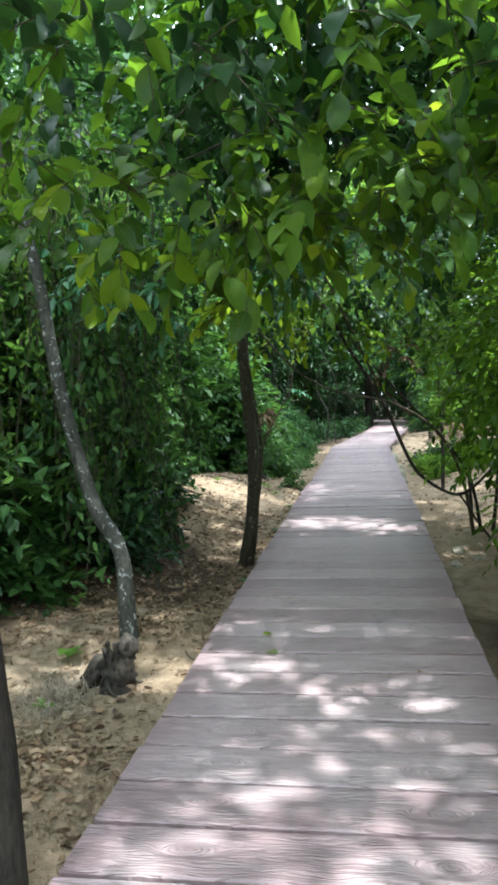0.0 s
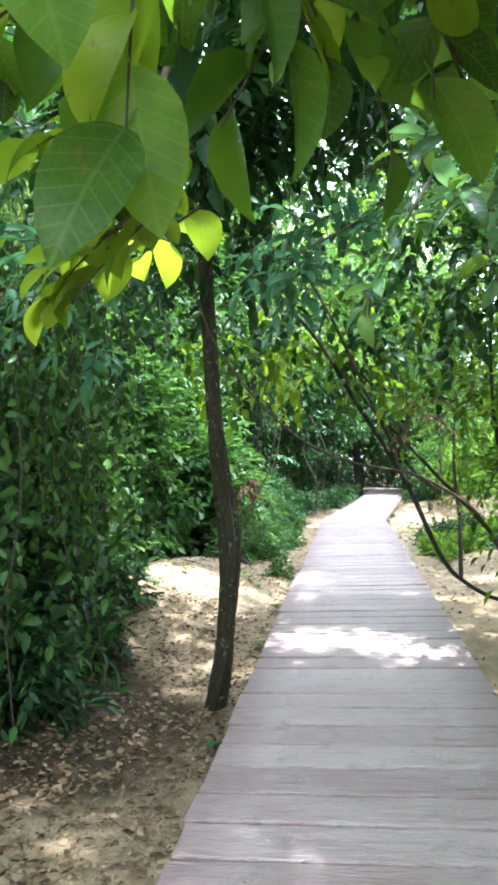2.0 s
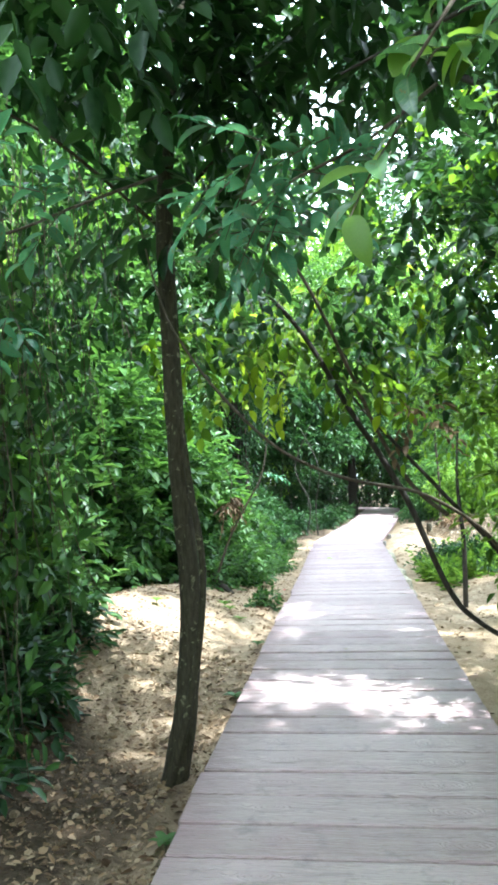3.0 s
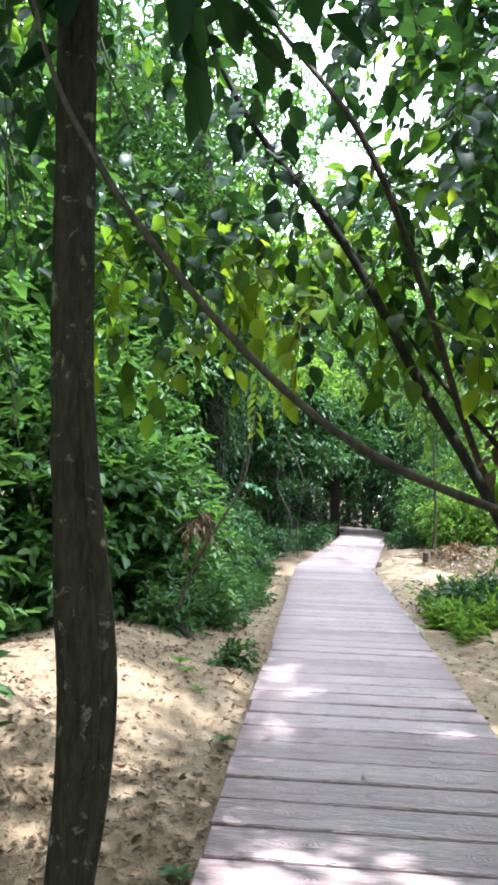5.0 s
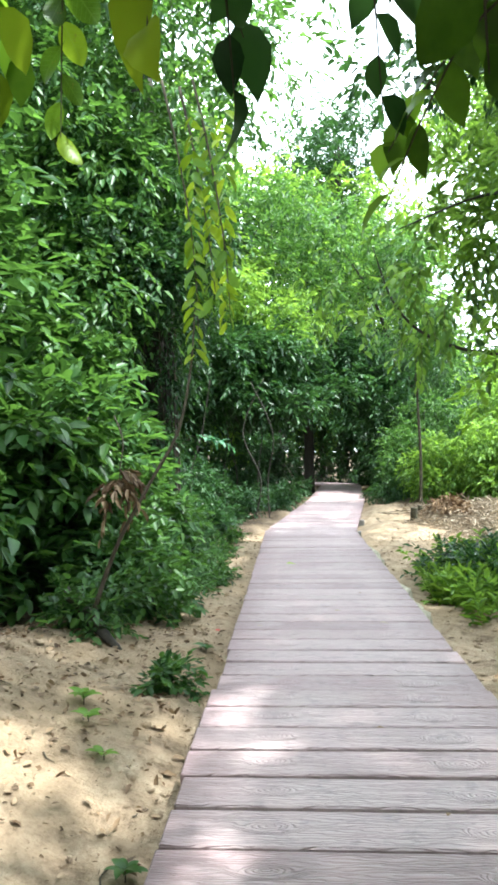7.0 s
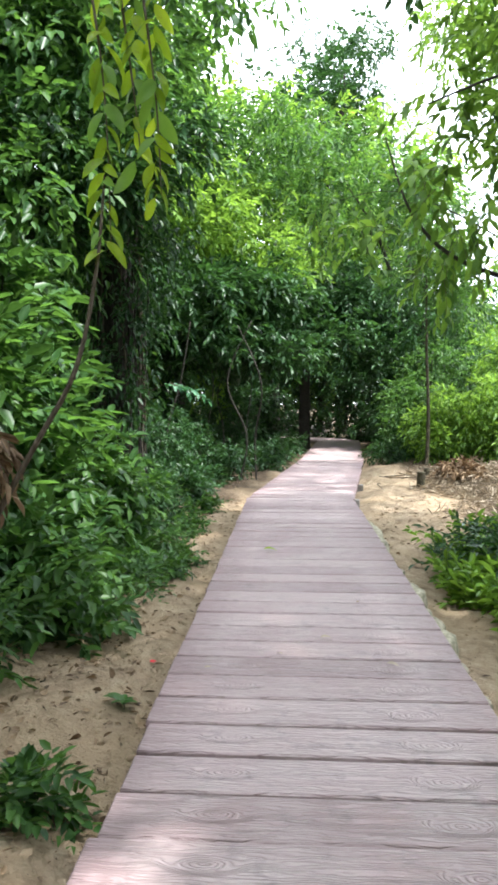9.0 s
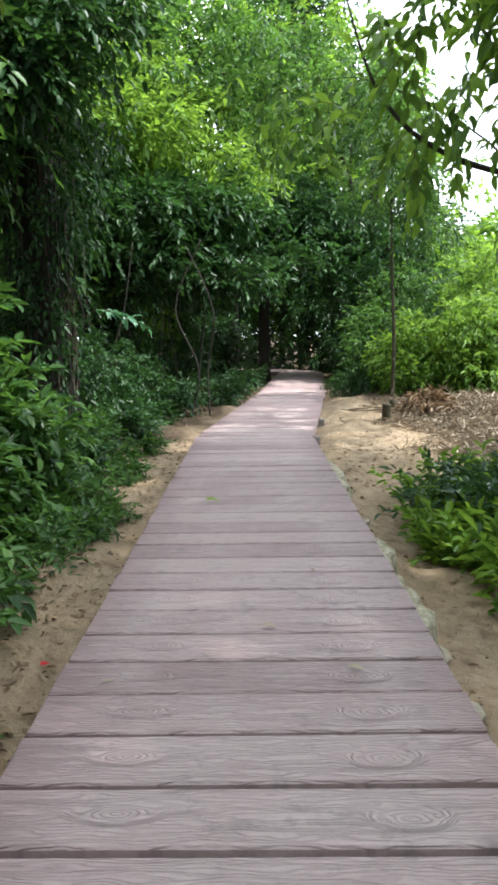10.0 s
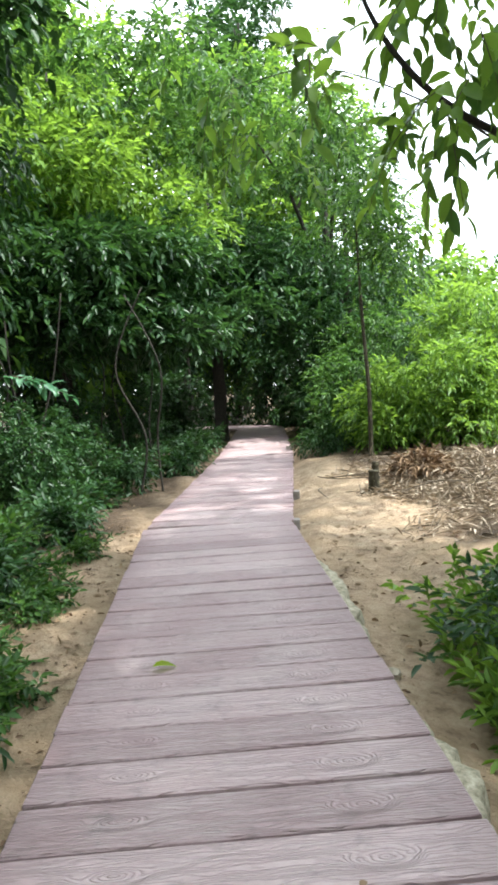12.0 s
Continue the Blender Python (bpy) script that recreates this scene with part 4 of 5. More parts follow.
# low plants and bushes at the foot of the thicket
for x, y, r, h, n, leaf, mat in [
        (-2.1, 17.6, 0.48, 1.25, 480, 0.085, LEAF_MID), (-1.98, 18.7, 0.44, 1.25, 460, 0.09, LEAF_MID), (-2.25, 19.6, 0.5, 0.8, 380, 0.08, LEAF_MID),
        (-1.85, 16.3, 0.5, 0.75, 330, 0.08, LEAF_MID), (-2.0, 20.8, 0.42, 0.4, 280, 0.07, LEAF_DARK), (-2.2, 21.7, 0.45, 0.45, 300, 0.075, LEAF_MID),
        (-1.75, 19.3, 0.26, 0.2, 130, 0.045, LEAF_MID), (-1.55, 18.1, 0.22, 0.18, 100, 0.045, LEAF_MID), (-1.75, 23.2, 0.36, 0.36, 260, 0.065, LEAF_DARK), (-1.5, 20.2, 0.2, 0.14, 80, 0.04, LEAF_MID),
        (-2.1, 24.4, 0.45, 0.4, 260, 0.08, LEAF_DARK), (-1.75, 25.6, 0.3, 0.26, 160, 0.07, LEAF_DARK), (-1.95, 15.3, 0.32, 0.3, 190, 0.06, LEAF_MID), (-1.7, 16.9, 0.26, 0.22, 150, 0.05, LEAF_MID), (-1.35, 17.4, 0.16, 0.1, 60, 0.04, LEAF_MID), (-2.5, 5.0, 0.4, 0.45, 200, 0.07, LEAF_DARK),
        (-2.35, 8.4, 0.35, 0.5, 240, 0.08, LEAF_DARK), (-2.45, 9.6, 0.4, 0.5, 240, 0.08, LEAF_DARK), (-2.6, 11.0, 0.4, 0.5, 220, 0.08, LEAF_DARK)]:
    shrub(x, y, r, h, int(n * 0.8), leaf * 1.45, mat, "low_bush", "low leafy bush at the edge of the thicket", twig=0.26, group="low bushes", stems=3, slim=0.5, per=7, droop=0.25)


def sprout(x, y, size, count, mat, label="small green seedling growing from the sand"):
    z = g(x, y)
    ob = thing("seedling", x, y, z, label, "plant", "seedlings")
    spots = []
    for k in range(count):
        a = 2.4 * k + rng.uniform(-0.3, 0.3)
        spots.append(((x, y, z + size * 0.25 + size * 0.1 * (k % 3)), (math.cos(a), math.sin(a), 0.45), (0, 0, 1)))
    single_blades("leaf", spots, size, [mat], ob, 0.45)
    limb("stalk", [(x, y, z - 0.03), (x + 0.005, y, z + size * 0.2), (x, y, z + size * 0.5)], [0.004, 0.003, 0.002], TWIG, ob, 5)


for x, y, s, n, m in [(-1.53, 13.66, 0.12, 7, LEAF_LIGHT), (-1.42, 13.35, 0.09, 6, LEAF_LIGHT), (-1.82, 5.96, 0.12, 7, LEAF_LIGHT), (-1.25, 13.0, 0.08, 5, LEAF_LIGHT), (-1.6, 5.1, 0.08, 5, LEAF_LIGHT), (-2.1, 12.6, 0.1, 6, LEAF_LIGHT),
                      (-1.02, 15.3, 0.1, 8, LEAF_MID), (-0.97, 12.2, 0.1, 7, LEAF_MID), (-0.95, 10.5, 0.09, 6, LEAF_MID), (-1.0, 8.35, 0.1, 6, LEAF_MID), (-1.35, 17.0, 0.08, 6, LEAF_MID), (-2.3, 5.7, 0.1, 6, LEAF_LIGHT)]:
    sprout(x, y, s, n, m)

# vine-clad dark tree
t6 = thing("vine_clad_tree", -2.75, 22.2, g(-2.75, 22.2), "big dark tree wrapped in hanging roots and vines", "tree")
limb("trunk", [(-2.8, 22.2, -0.4), (-2.75, 22.2, 0.6), (-2.65, 22.2, 2.5), (-2.75, 22.3, 5.0), (-2.9, 22.6, 8.0), (-3.1, 23, 11.0)], [0.42, 0.3, 0.26, 0.24, 0.18, 0.08], BARK_DARK, t6, 16, rough=0.15)
for k in range(24):
    a = rng.uniform(-2.6, 0.6)
    r0 = 0.3 + 0.12 * rng.random()
    x0, y0 = -2.68 + r0 * math.cos(a), 22.2 + r0 * math.sin(a)
    limb("root", [(x0 + 0.3 * (k % 3) * 0.3, y0 - 0.1, g(x0, y0, -0.05)), (x0 + 0.05, y0 - 0.05, 1.2), (x0 + rng.normal(0, 0.08), y0, 2.8), (x0 + rng.normal(0, 0.1), y0 + 0.1, 5.5)], [0.01, 0.012, 0.014, 0.01], BARK_DARK if k % 3 else TWIG, t6, 5)
foliage("crown", [(-3.4, 22.5, 9.0, 3.0, 3.0, 2.6, 1900), (-2.9, 21.2, 6.6, 1.1, 1.5, 1.3, 560), (-3.4, 20.6, 6.0, 1.6, 1.8, 1.6, 500), (-3.3, 20.4, 4.4, 1.2, 1.4, 1.3, 420)], 0.15, 8, "mid", LEAF_MID, t6, 0.45, 0.5, 0.48)
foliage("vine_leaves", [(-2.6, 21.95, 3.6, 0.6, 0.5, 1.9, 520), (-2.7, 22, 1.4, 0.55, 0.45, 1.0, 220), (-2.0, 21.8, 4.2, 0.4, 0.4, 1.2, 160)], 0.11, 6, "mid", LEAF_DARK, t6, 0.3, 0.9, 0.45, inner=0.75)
# dark copy of the crown's leaves: shade painted into the overhang
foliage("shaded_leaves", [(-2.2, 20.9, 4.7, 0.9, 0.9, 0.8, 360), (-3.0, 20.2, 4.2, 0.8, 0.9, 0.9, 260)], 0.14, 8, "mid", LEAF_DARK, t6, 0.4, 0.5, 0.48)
sp = thing("fern_frond", -1.6, 22.0, 1.55, "pale blue-green frond shining against the dark trunk", "plant")
limb("stalk", [(-2.3, 22.1, 1.45), (-1.95, 22.05, 1.68), (-1.6, 22.0, 1.64), (-1.4, 22.0, 1.5)], [0.008, 0.006, 0.004, 0.002], TWIG, sp, 5)
leafy_branches(sp, [((-1.95, 22.05, 1.68), (1, 0, 0.1)), ((-1.8, 22.0, 1.66), (1, -0.2, 0.0)), ((-1.7, 22.05, 1.62), (1, 0.3, -0.1))], 0.4, 10, 0.15, [LEAF_BLUISH], TWIG, 30, 0.42, 0.35)

# canopy over the far end of the walk
def canopy_tree(x, y, height, trunk_r, lobes, leaf, mat, label, per=7, kind="mid", slim=0.42, lean=(0, 0), bark=BARK_DARK, droop=0.32, name="tree", twig=0.5, group=""):
    z = g(x, y) if abs(x) < 30 else -0.16
    ob = thing(name, x, y, z, label, "tree", group)
    lx, ly = lean
    limb("trunk", [(x, y, z - 0.3), (x + lx * 0.1, y + ly * 0.1, z + height * 0.15), (x + lx * 0.4, y + ly * 0.4, z + height * 0.45), (x + lx * 0.7, y + ly * 0.7, z + height * 0.7), (x + lx, y + ly, z + height * 0.95)], [trunk_r * 1.3, trunk_r, trunk_r * 0.85, trunk_r * 0.6, trunk_r * 0.15], bark, ob, 10, rough=0.12)
    for lo in lobes[:4]:
        limb("branch", [(x + lx * 0.4, y + ly * 0.4, z + height * 0.4), ((x + lx * 0.5 + lo[0]) / 2, (y + ly * 0.5 + lo[1]) / 2, (z + height * 0.5 + lo[2]) / 2 + 0.2), (lo[0], lo[1], lo[2])], [trunk_r * 0.5, trunk_r * 0.35, trunk_r * 0.08], bark, ob, 7)
    foliage("crown", lobes, leaf, per, kind, mat, ob, twig, droop, slim, tier=0.26)
    return ob


# the dark green crowns carry the tunnel's shade in their leaf colour
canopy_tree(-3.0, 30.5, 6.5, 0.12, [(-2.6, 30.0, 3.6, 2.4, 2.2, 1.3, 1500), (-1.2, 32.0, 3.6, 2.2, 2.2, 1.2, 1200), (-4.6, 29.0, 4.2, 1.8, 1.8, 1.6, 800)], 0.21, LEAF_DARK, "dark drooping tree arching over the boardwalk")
# sunlight on this crown is put into its light green leaves
canopy_tree(-4.2, 31.5, 8.0, 0.12, [(-3.6, 31.0, 6.2, 2.6, 2.2, 1.1, 1500), (-1.6, 33.0, 5.6, 2.2, 2.0, 1.0, 900)], 0.2, LEAF_LIGHT, "tree with yellow-green crown coloured bright as if sunlit")
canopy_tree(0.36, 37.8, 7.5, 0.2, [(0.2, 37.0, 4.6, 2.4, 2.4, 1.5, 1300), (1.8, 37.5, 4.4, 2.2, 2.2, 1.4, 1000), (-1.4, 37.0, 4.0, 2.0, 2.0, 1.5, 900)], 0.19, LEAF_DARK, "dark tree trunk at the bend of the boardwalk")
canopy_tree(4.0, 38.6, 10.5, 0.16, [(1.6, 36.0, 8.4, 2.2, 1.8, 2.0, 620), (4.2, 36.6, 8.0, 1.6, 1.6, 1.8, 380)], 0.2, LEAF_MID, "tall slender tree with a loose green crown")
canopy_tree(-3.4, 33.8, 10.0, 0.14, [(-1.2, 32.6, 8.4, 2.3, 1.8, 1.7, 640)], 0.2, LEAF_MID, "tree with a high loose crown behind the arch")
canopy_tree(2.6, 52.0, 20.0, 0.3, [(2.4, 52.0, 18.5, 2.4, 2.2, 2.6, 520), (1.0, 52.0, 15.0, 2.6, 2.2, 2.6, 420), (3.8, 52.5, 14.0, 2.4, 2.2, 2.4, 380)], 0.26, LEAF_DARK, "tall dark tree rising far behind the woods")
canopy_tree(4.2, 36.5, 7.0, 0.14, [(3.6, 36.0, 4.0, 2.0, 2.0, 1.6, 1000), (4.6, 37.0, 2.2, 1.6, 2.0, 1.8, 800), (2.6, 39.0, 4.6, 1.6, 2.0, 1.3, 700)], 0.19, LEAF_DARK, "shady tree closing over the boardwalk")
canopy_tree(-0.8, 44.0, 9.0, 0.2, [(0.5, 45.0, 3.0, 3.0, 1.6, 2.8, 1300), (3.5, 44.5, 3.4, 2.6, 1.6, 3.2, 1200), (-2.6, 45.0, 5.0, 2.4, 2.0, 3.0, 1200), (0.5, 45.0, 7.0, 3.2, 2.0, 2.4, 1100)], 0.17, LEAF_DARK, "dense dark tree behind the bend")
for k in range(8):
    x, y = -3.4 + 2.6 * rng.random(), 26.5 + 8.0 * rng.random()
    if abs(x - float(walk_line(y))) < 1.1:
        x -= 1.2
    z = g(x, y)
    ob = thing("sapling", x, y, z, "thin bare crooked stem in the shade of the canopy", "sapling", "shaded stems")
    limb("stem", [(x, y, z - 0.1), (x + rng.normal(0, 0.08), y, z + 0.9), (x + rng.normal(0, 0.14), y + rng.normal(0, 0.2), z + 2.0), (x + rng.normal(0, 0.22), y, z + 3.2)], [0.022, 0.018, 0.015, 0.01], BARK_DARK, ob, 6)
# bushes and undergrowth in dark green, with the canopy's shade painted in
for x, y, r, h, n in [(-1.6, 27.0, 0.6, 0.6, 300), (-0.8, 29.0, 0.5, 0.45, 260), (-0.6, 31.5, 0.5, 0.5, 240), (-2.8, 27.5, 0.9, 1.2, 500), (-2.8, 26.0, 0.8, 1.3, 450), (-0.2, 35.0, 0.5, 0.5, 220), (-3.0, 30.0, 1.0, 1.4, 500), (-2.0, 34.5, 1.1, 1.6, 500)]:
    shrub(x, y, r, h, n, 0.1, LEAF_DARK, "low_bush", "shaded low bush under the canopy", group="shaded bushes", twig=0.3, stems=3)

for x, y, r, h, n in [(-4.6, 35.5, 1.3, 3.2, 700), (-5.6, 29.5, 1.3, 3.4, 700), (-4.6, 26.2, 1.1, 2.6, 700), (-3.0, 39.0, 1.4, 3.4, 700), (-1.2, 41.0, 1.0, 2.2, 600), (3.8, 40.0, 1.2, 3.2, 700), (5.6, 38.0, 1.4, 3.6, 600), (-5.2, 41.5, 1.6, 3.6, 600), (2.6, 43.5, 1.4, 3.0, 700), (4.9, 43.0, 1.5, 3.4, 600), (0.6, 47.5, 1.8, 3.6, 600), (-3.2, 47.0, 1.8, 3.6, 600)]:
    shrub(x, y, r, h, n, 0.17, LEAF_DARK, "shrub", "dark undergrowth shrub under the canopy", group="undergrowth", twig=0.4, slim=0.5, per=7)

# right side beyond the clearing
for x, y, r, h, n, leaf, mat in [(3.6, 29.6, 0.9, 1.5, 700, 0.13, LEAF_LIGHT), (4.9, 29.0, 1.0, 1.9, 800, 0.14, LEAF_LIGHT), (3.0, 31.2, 0.8, 1.9, 700, 0.12, LEAF_MID), (4.0, 33.0, 1.2, 3.0, 1000, 0.13, LEAF_MID),
                                 (5.8, 31.5, 1.3, 3.2, 1000, 0.14, LEAF_LIGHT), (2.9, 33.6, 0.6, 1.3, 420, 0.12, LEAF_DARK), (2.4, 30.2, 0.4, 0.5, 240, 0.09, LEAF_DARK), (7.6, 30.5, 1.4, 3.0, 900, 0.15, LEAF_LIGHT), (9.6, 31.5, 1.6, 3.4, 800, 0.17, LEAF_MID), (3.4, 35.0, 1.0, 3.4, 800, 0.13, LEAF_DARK),
                                 (6.4, 27.6, 0.9, 1.0, 520, 0.14, LEAF_LIGHT), (8.0, 27.0, 1.0, 1.2, 500, 0.15, LEAF_LIGHT)]:
    shrub(x, y, r, h, n, leaf, mat, "shrub", "light green shrub behind the brush heap", group="clearing shrubs", kind="long", slim=0.36, per=7)
ob = thing("sapling", 2.85, 28.2, g(2.85, 28.2), "thin straight sapling at the edge of the clearing", "sapling")
limb("stem", [(2.85, 28.2, -0.1), (2.87, 28.2, 1.2), (2.82, 28.25, 2.6), (2.8, 28.3, 4.2)], [0.045, 0.038, 0.032, 0.016], BARK, ob, 8)
foliage("crown", [(2.8, 28.3, 4.0, 0.9, 0.9, 1.0, 260), (2.9, 28.6, 5.0, 0.9, 0.9, 0.7, 160)], 0.12, 8, "long", LEAF_MID, ob, 0.4, 0.5, 0.36)

# tree whose boughs hang in from the clearing side
t7 = thing("overhanging_tree", 4.6, 20.5, g(4.6, 20.5), "slim tree with long boughs of drooping leaflets over the clearing", "tree")
limb("trunk", [(4.6, 20.5, -0.5), (4.5, 20.5, 1.5), (4.2, 20.4, 3.5), (3.9, 20.3, 6.0), (3.8, 20.3, 8.5)], [0.12, 0.1, 0.085, 0.06, 0.02], BARK_DARK, t7, 10)
limb("branch", [(4.25, 20.4, 3.3), (3.2, 19.6, 2.75), (2.2, 19.0, 2.6), (1.4, 18.75, 2.78), (0.95, 18.7, 3.2), (0.7, 18.7, 3.9)], [0.045, 0.036, 0.028, 0.02, 0.014, 0.006], BARK_DARK, t7, 8)
# high bough, with its two crown lobes, added to shade the far planks
limb("branch", [(3.9, 20.3, 6.2), (3.8, 21.8, 7.4), (3.9, 23.8, 8.1), (4.7, 26.6, 8.7)], [0.05, 0.04, 0.028, 0.01], BARK_DARK, t7, 8)
limb("branch", [(4.1, 20.4, 4.3), (3.0, 19.2, 4.6), (2.0, 18.4, 4.4), (0.9, 18.0, 3.9)], [0.04, 0.03, 0.018, 0.006], BARK_DARK, t7, 8)
limb("branch", [(4.3, 20.4, 3.0), (3.4, 21.0, 2.7), (2.4, 21.4, 3.6), (1.2, 21.6, 4.2), (0.2, 21.6, 4.0)], [0.03, 0.02, 0.011, 0.006, 0.003], BARK_DARK, t7, 8)
# light green makes these leaves look lit by the sky behind them
P0 = scatter(26, (1.2, 18.2, 2.4), (3.2, 19.6, 3.4), (-0.2, 0, -0.5), 0.5) + scatter(20, (-0.2, 20.8, 3.3), (1.8, 22, 4.3), (-0.3, 0, -0.5), 0.45)
leafy_branches(t7, P0, 0.42, 8, 0.16, [LEAF_LIGHT, LEAF_MID], TWIG, 280, 0.4, 0.5, LEAF_LIGHT)
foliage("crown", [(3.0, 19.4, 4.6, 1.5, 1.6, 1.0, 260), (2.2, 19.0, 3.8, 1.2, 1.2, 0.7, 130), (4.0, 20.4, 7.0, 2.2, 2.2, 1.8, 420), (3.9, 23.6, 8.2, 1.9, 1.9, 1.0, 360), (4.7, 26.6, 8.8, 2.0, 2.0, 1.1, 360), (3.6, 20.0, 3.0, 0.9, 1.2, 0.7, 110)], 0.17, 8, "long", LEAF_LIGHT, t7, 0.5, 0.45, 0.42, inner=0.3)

# leafy clump on the right of the walk
cl = thing("plant_clump", 1.95, 19.4, g(1.95, 19.4), "dense clump of lush knee-high plants beside the boardwalk", "bush")
C = np.concatenate([rng.normal((1.8, 18.3, 0), (0.28, 0.4, 0), (190, 3)), rng.normal((2.25, 19.35, 0), (0.42, 0.45, 0), (260, 3))])
C[:, 0] = np.maximum(C[:, 0], 1.34 + 0.2 * rng.random(len(C)))
C[:, 2] = height_at(C[:, 0], C[:, 1])
D = rng.normal(0, 0.36, C.shape) + [0.0, -0.1, 1.0]
hh = rng.uniform(0.25, 0.72, len(C))
pieces, V, F, off = [], [], [], 0
for lo, hi, ln in ((0.2, 0.42, 0.3), (0.42, 0.6, 0.42), (0.6, 0.8, 0.58)):
    k = (hh >= lo) & (hh < hi)
    P, A, N = twig_leaves(C[k], D[k], ln, 11, 0.25, 1.1)
    w = 0.13 * rng.uniform(0.6, 1.2, len(P))
    v, f = mid_blades(P, A, N, w, w * 0.36, 0.25)
    V.append(v)
    F.append(f + off)
    off += len(v)
part("leaves", mesh_of("leaves", np.concatenate(V), np.concatenate(F), LEAF_LIGHT), cl)
# dark copy of the leaves paints the shade inside the clump
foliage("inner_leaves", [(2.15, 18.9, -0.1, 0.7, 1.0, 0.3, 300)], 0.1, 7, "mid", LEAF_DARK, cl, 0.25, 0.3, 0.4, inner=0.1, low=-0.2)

# brush heap, stumps
heap = thing("brush_heap", 3.7, 25.2, g(3.7, 25.2), "heap of dry grey-brown cut stalks and leaves on the sand", "brush heap", kind="stuff")
n = 26000
P = rng.normal((3.9, 24.8, 0), (1.25, 1.3, 0), (n, 3))
P = P[(P[:, 0] > 2.2 + 0.35 * np.sin(P[:, 1] * 3)) & (P[:, 1] > 21.8)]
P[:, 2] = height_at(P[:, 0], P[:, 1]) + rng.random(len(P)) ** 2 * 0.28 * np.exp(-((P[:, 0] - 4.0) / 1.6) ** 2 - ((P[:, 1] - 25.2) / 1.6) ** 2) + 0.012
A = rng.normal(0, 1, P.shape) * [1, 1, 0.4]
ln = 0.04 + 0.24 * rng.random(len(P)) ** 2
v, f = mid_blades(P, A, rng.normal(0, 0.4, P.shape) + [0, 0, 1], ln, 0.004 + 0.026 * rng.random(len(P)) ** 3, rim=0.015)
part("stalks", mesh_of("stalks", v, f, STRAW), heap)
pieces = []
for k in range(70):
    x, y = rng.normal(3.8, 0.8), rng.normal(24.9, 0.9)
    z = g(x, y, 0.03 + 0.14 * rng.random())
    a = rng.uniform(0, 6.28)
    l = rng.uniform(0.2, 0.7)
    pieces.append(tube([(x - l * math.cos(a), y - l * math.sin(a), z - 0.03), (x, y, z + 0.03 * rng.random()), (x + l * math.cos(a + 0.3), y + l * math.sin(a + 0.3), z + 0.08 * rng.normal())], [0.008, 0.007, 0.003], 5, 0.1, False, 2))
v, f = merged(pieces)
part("sticks", mesh_of("sticks", v, f, TWIG, True), heap)
dead = thing("dead_shrub", 2.95, 25.3, g(2.95, 25.3), "withered rust-brown dead shrub on the brush heap", "dead shrub")
foliage("dry_leaves", [(2.95, 25.3, 0.12, 0.34, 0.3, 0.22, 150)], 0.13, 7, "long", LEAF_DRY, dead, 0.22, 0.5, 0.22, inner=0.2, low=-0.2)
pieces = []
for k in range(26):
    a = rng.uniform(0, 6.28)
    pieces.append(tube([(2.95, 25.3, g(2.95, 25.3)), (2.95 + 0.2 * math.cos(a), 25.3 + 0.2 * math.sin(a), 0.15 + 0.12 * rng.random()), (2.95 + 0.45 * math.cos(a), 25.3 + 0.45 * math.sin(a), 0.05 + 0.35 * rng.random())], [0.01, 0.007, 0.002], 4, 0.1, False, 2))
v, f = merged(pieces)
part("stalks", mesh_of("stalks", v, f, LEAF_DRY, True), dead)
for x, y, h, r in ((2.12, 24.75, 0.3, 0.075), (2.55, 26.6, 0.2, 0.06)):
    ob = thing("cut_stump", x, y, g(x, y), "short sawn-off grey stump in the clearing", "tree stump", "cut stumps")
    limb("stump", [(x, y, g(x, y, -0.1)), (x + 0.01, y, g(x, y, h * 0.5)), (x + 0.015, y, g(x, y, h))], [r * 1.2, r, r * 0.95], BARK, ob, 10, rough=0.15)

# lumps of stone along the edge
for x, y, s in [(0.88, 15.6, 0.05), (0.92, 16.3, 0.055), (0.87, 16.8, 0.05), (0.9, 17.5, 0.045), (0.88, 18.3, 0.045), (0.95, 19.1, 0.05), (0.88, 20.2, 0.04), (0.9, 21.0, 0.04), (0.87, 17.1, 0.04), (0.86, 15.95, 0.04), (0.9, 18.7, 0.05), (0.87, 19.6, 0.04), (1.15, 9.8, 0.08), (1.3, 9.4, 0.06), (1.05, 9.1, 0.06)]:
    bm = bmesh.new()
    bmesh.ops.create_icosphere(bm, subdivisions=2, radius=1)
    for v in bm.verts:
        k = 1 + 0.45 * noise.noise(v.co * 1.3 + Vector((x, y, 0)) * 7)
        v.co = Vector((v.co.x * s * k, v.co.y * s * 1.5 * k, v.co.z * s * 0.75 * k))
    me = bpy.data.meshes.new("stone")
    bm.to_mesh(me)
    bm.free()
    me.materials.append(STONE)
    ob = new("stone", me)
    ob.location = (x, y, g(x, y, s * 0.3))
    tagged(ob, "pale crumbling lump of stone beside the planks", "stone", "edge stones")


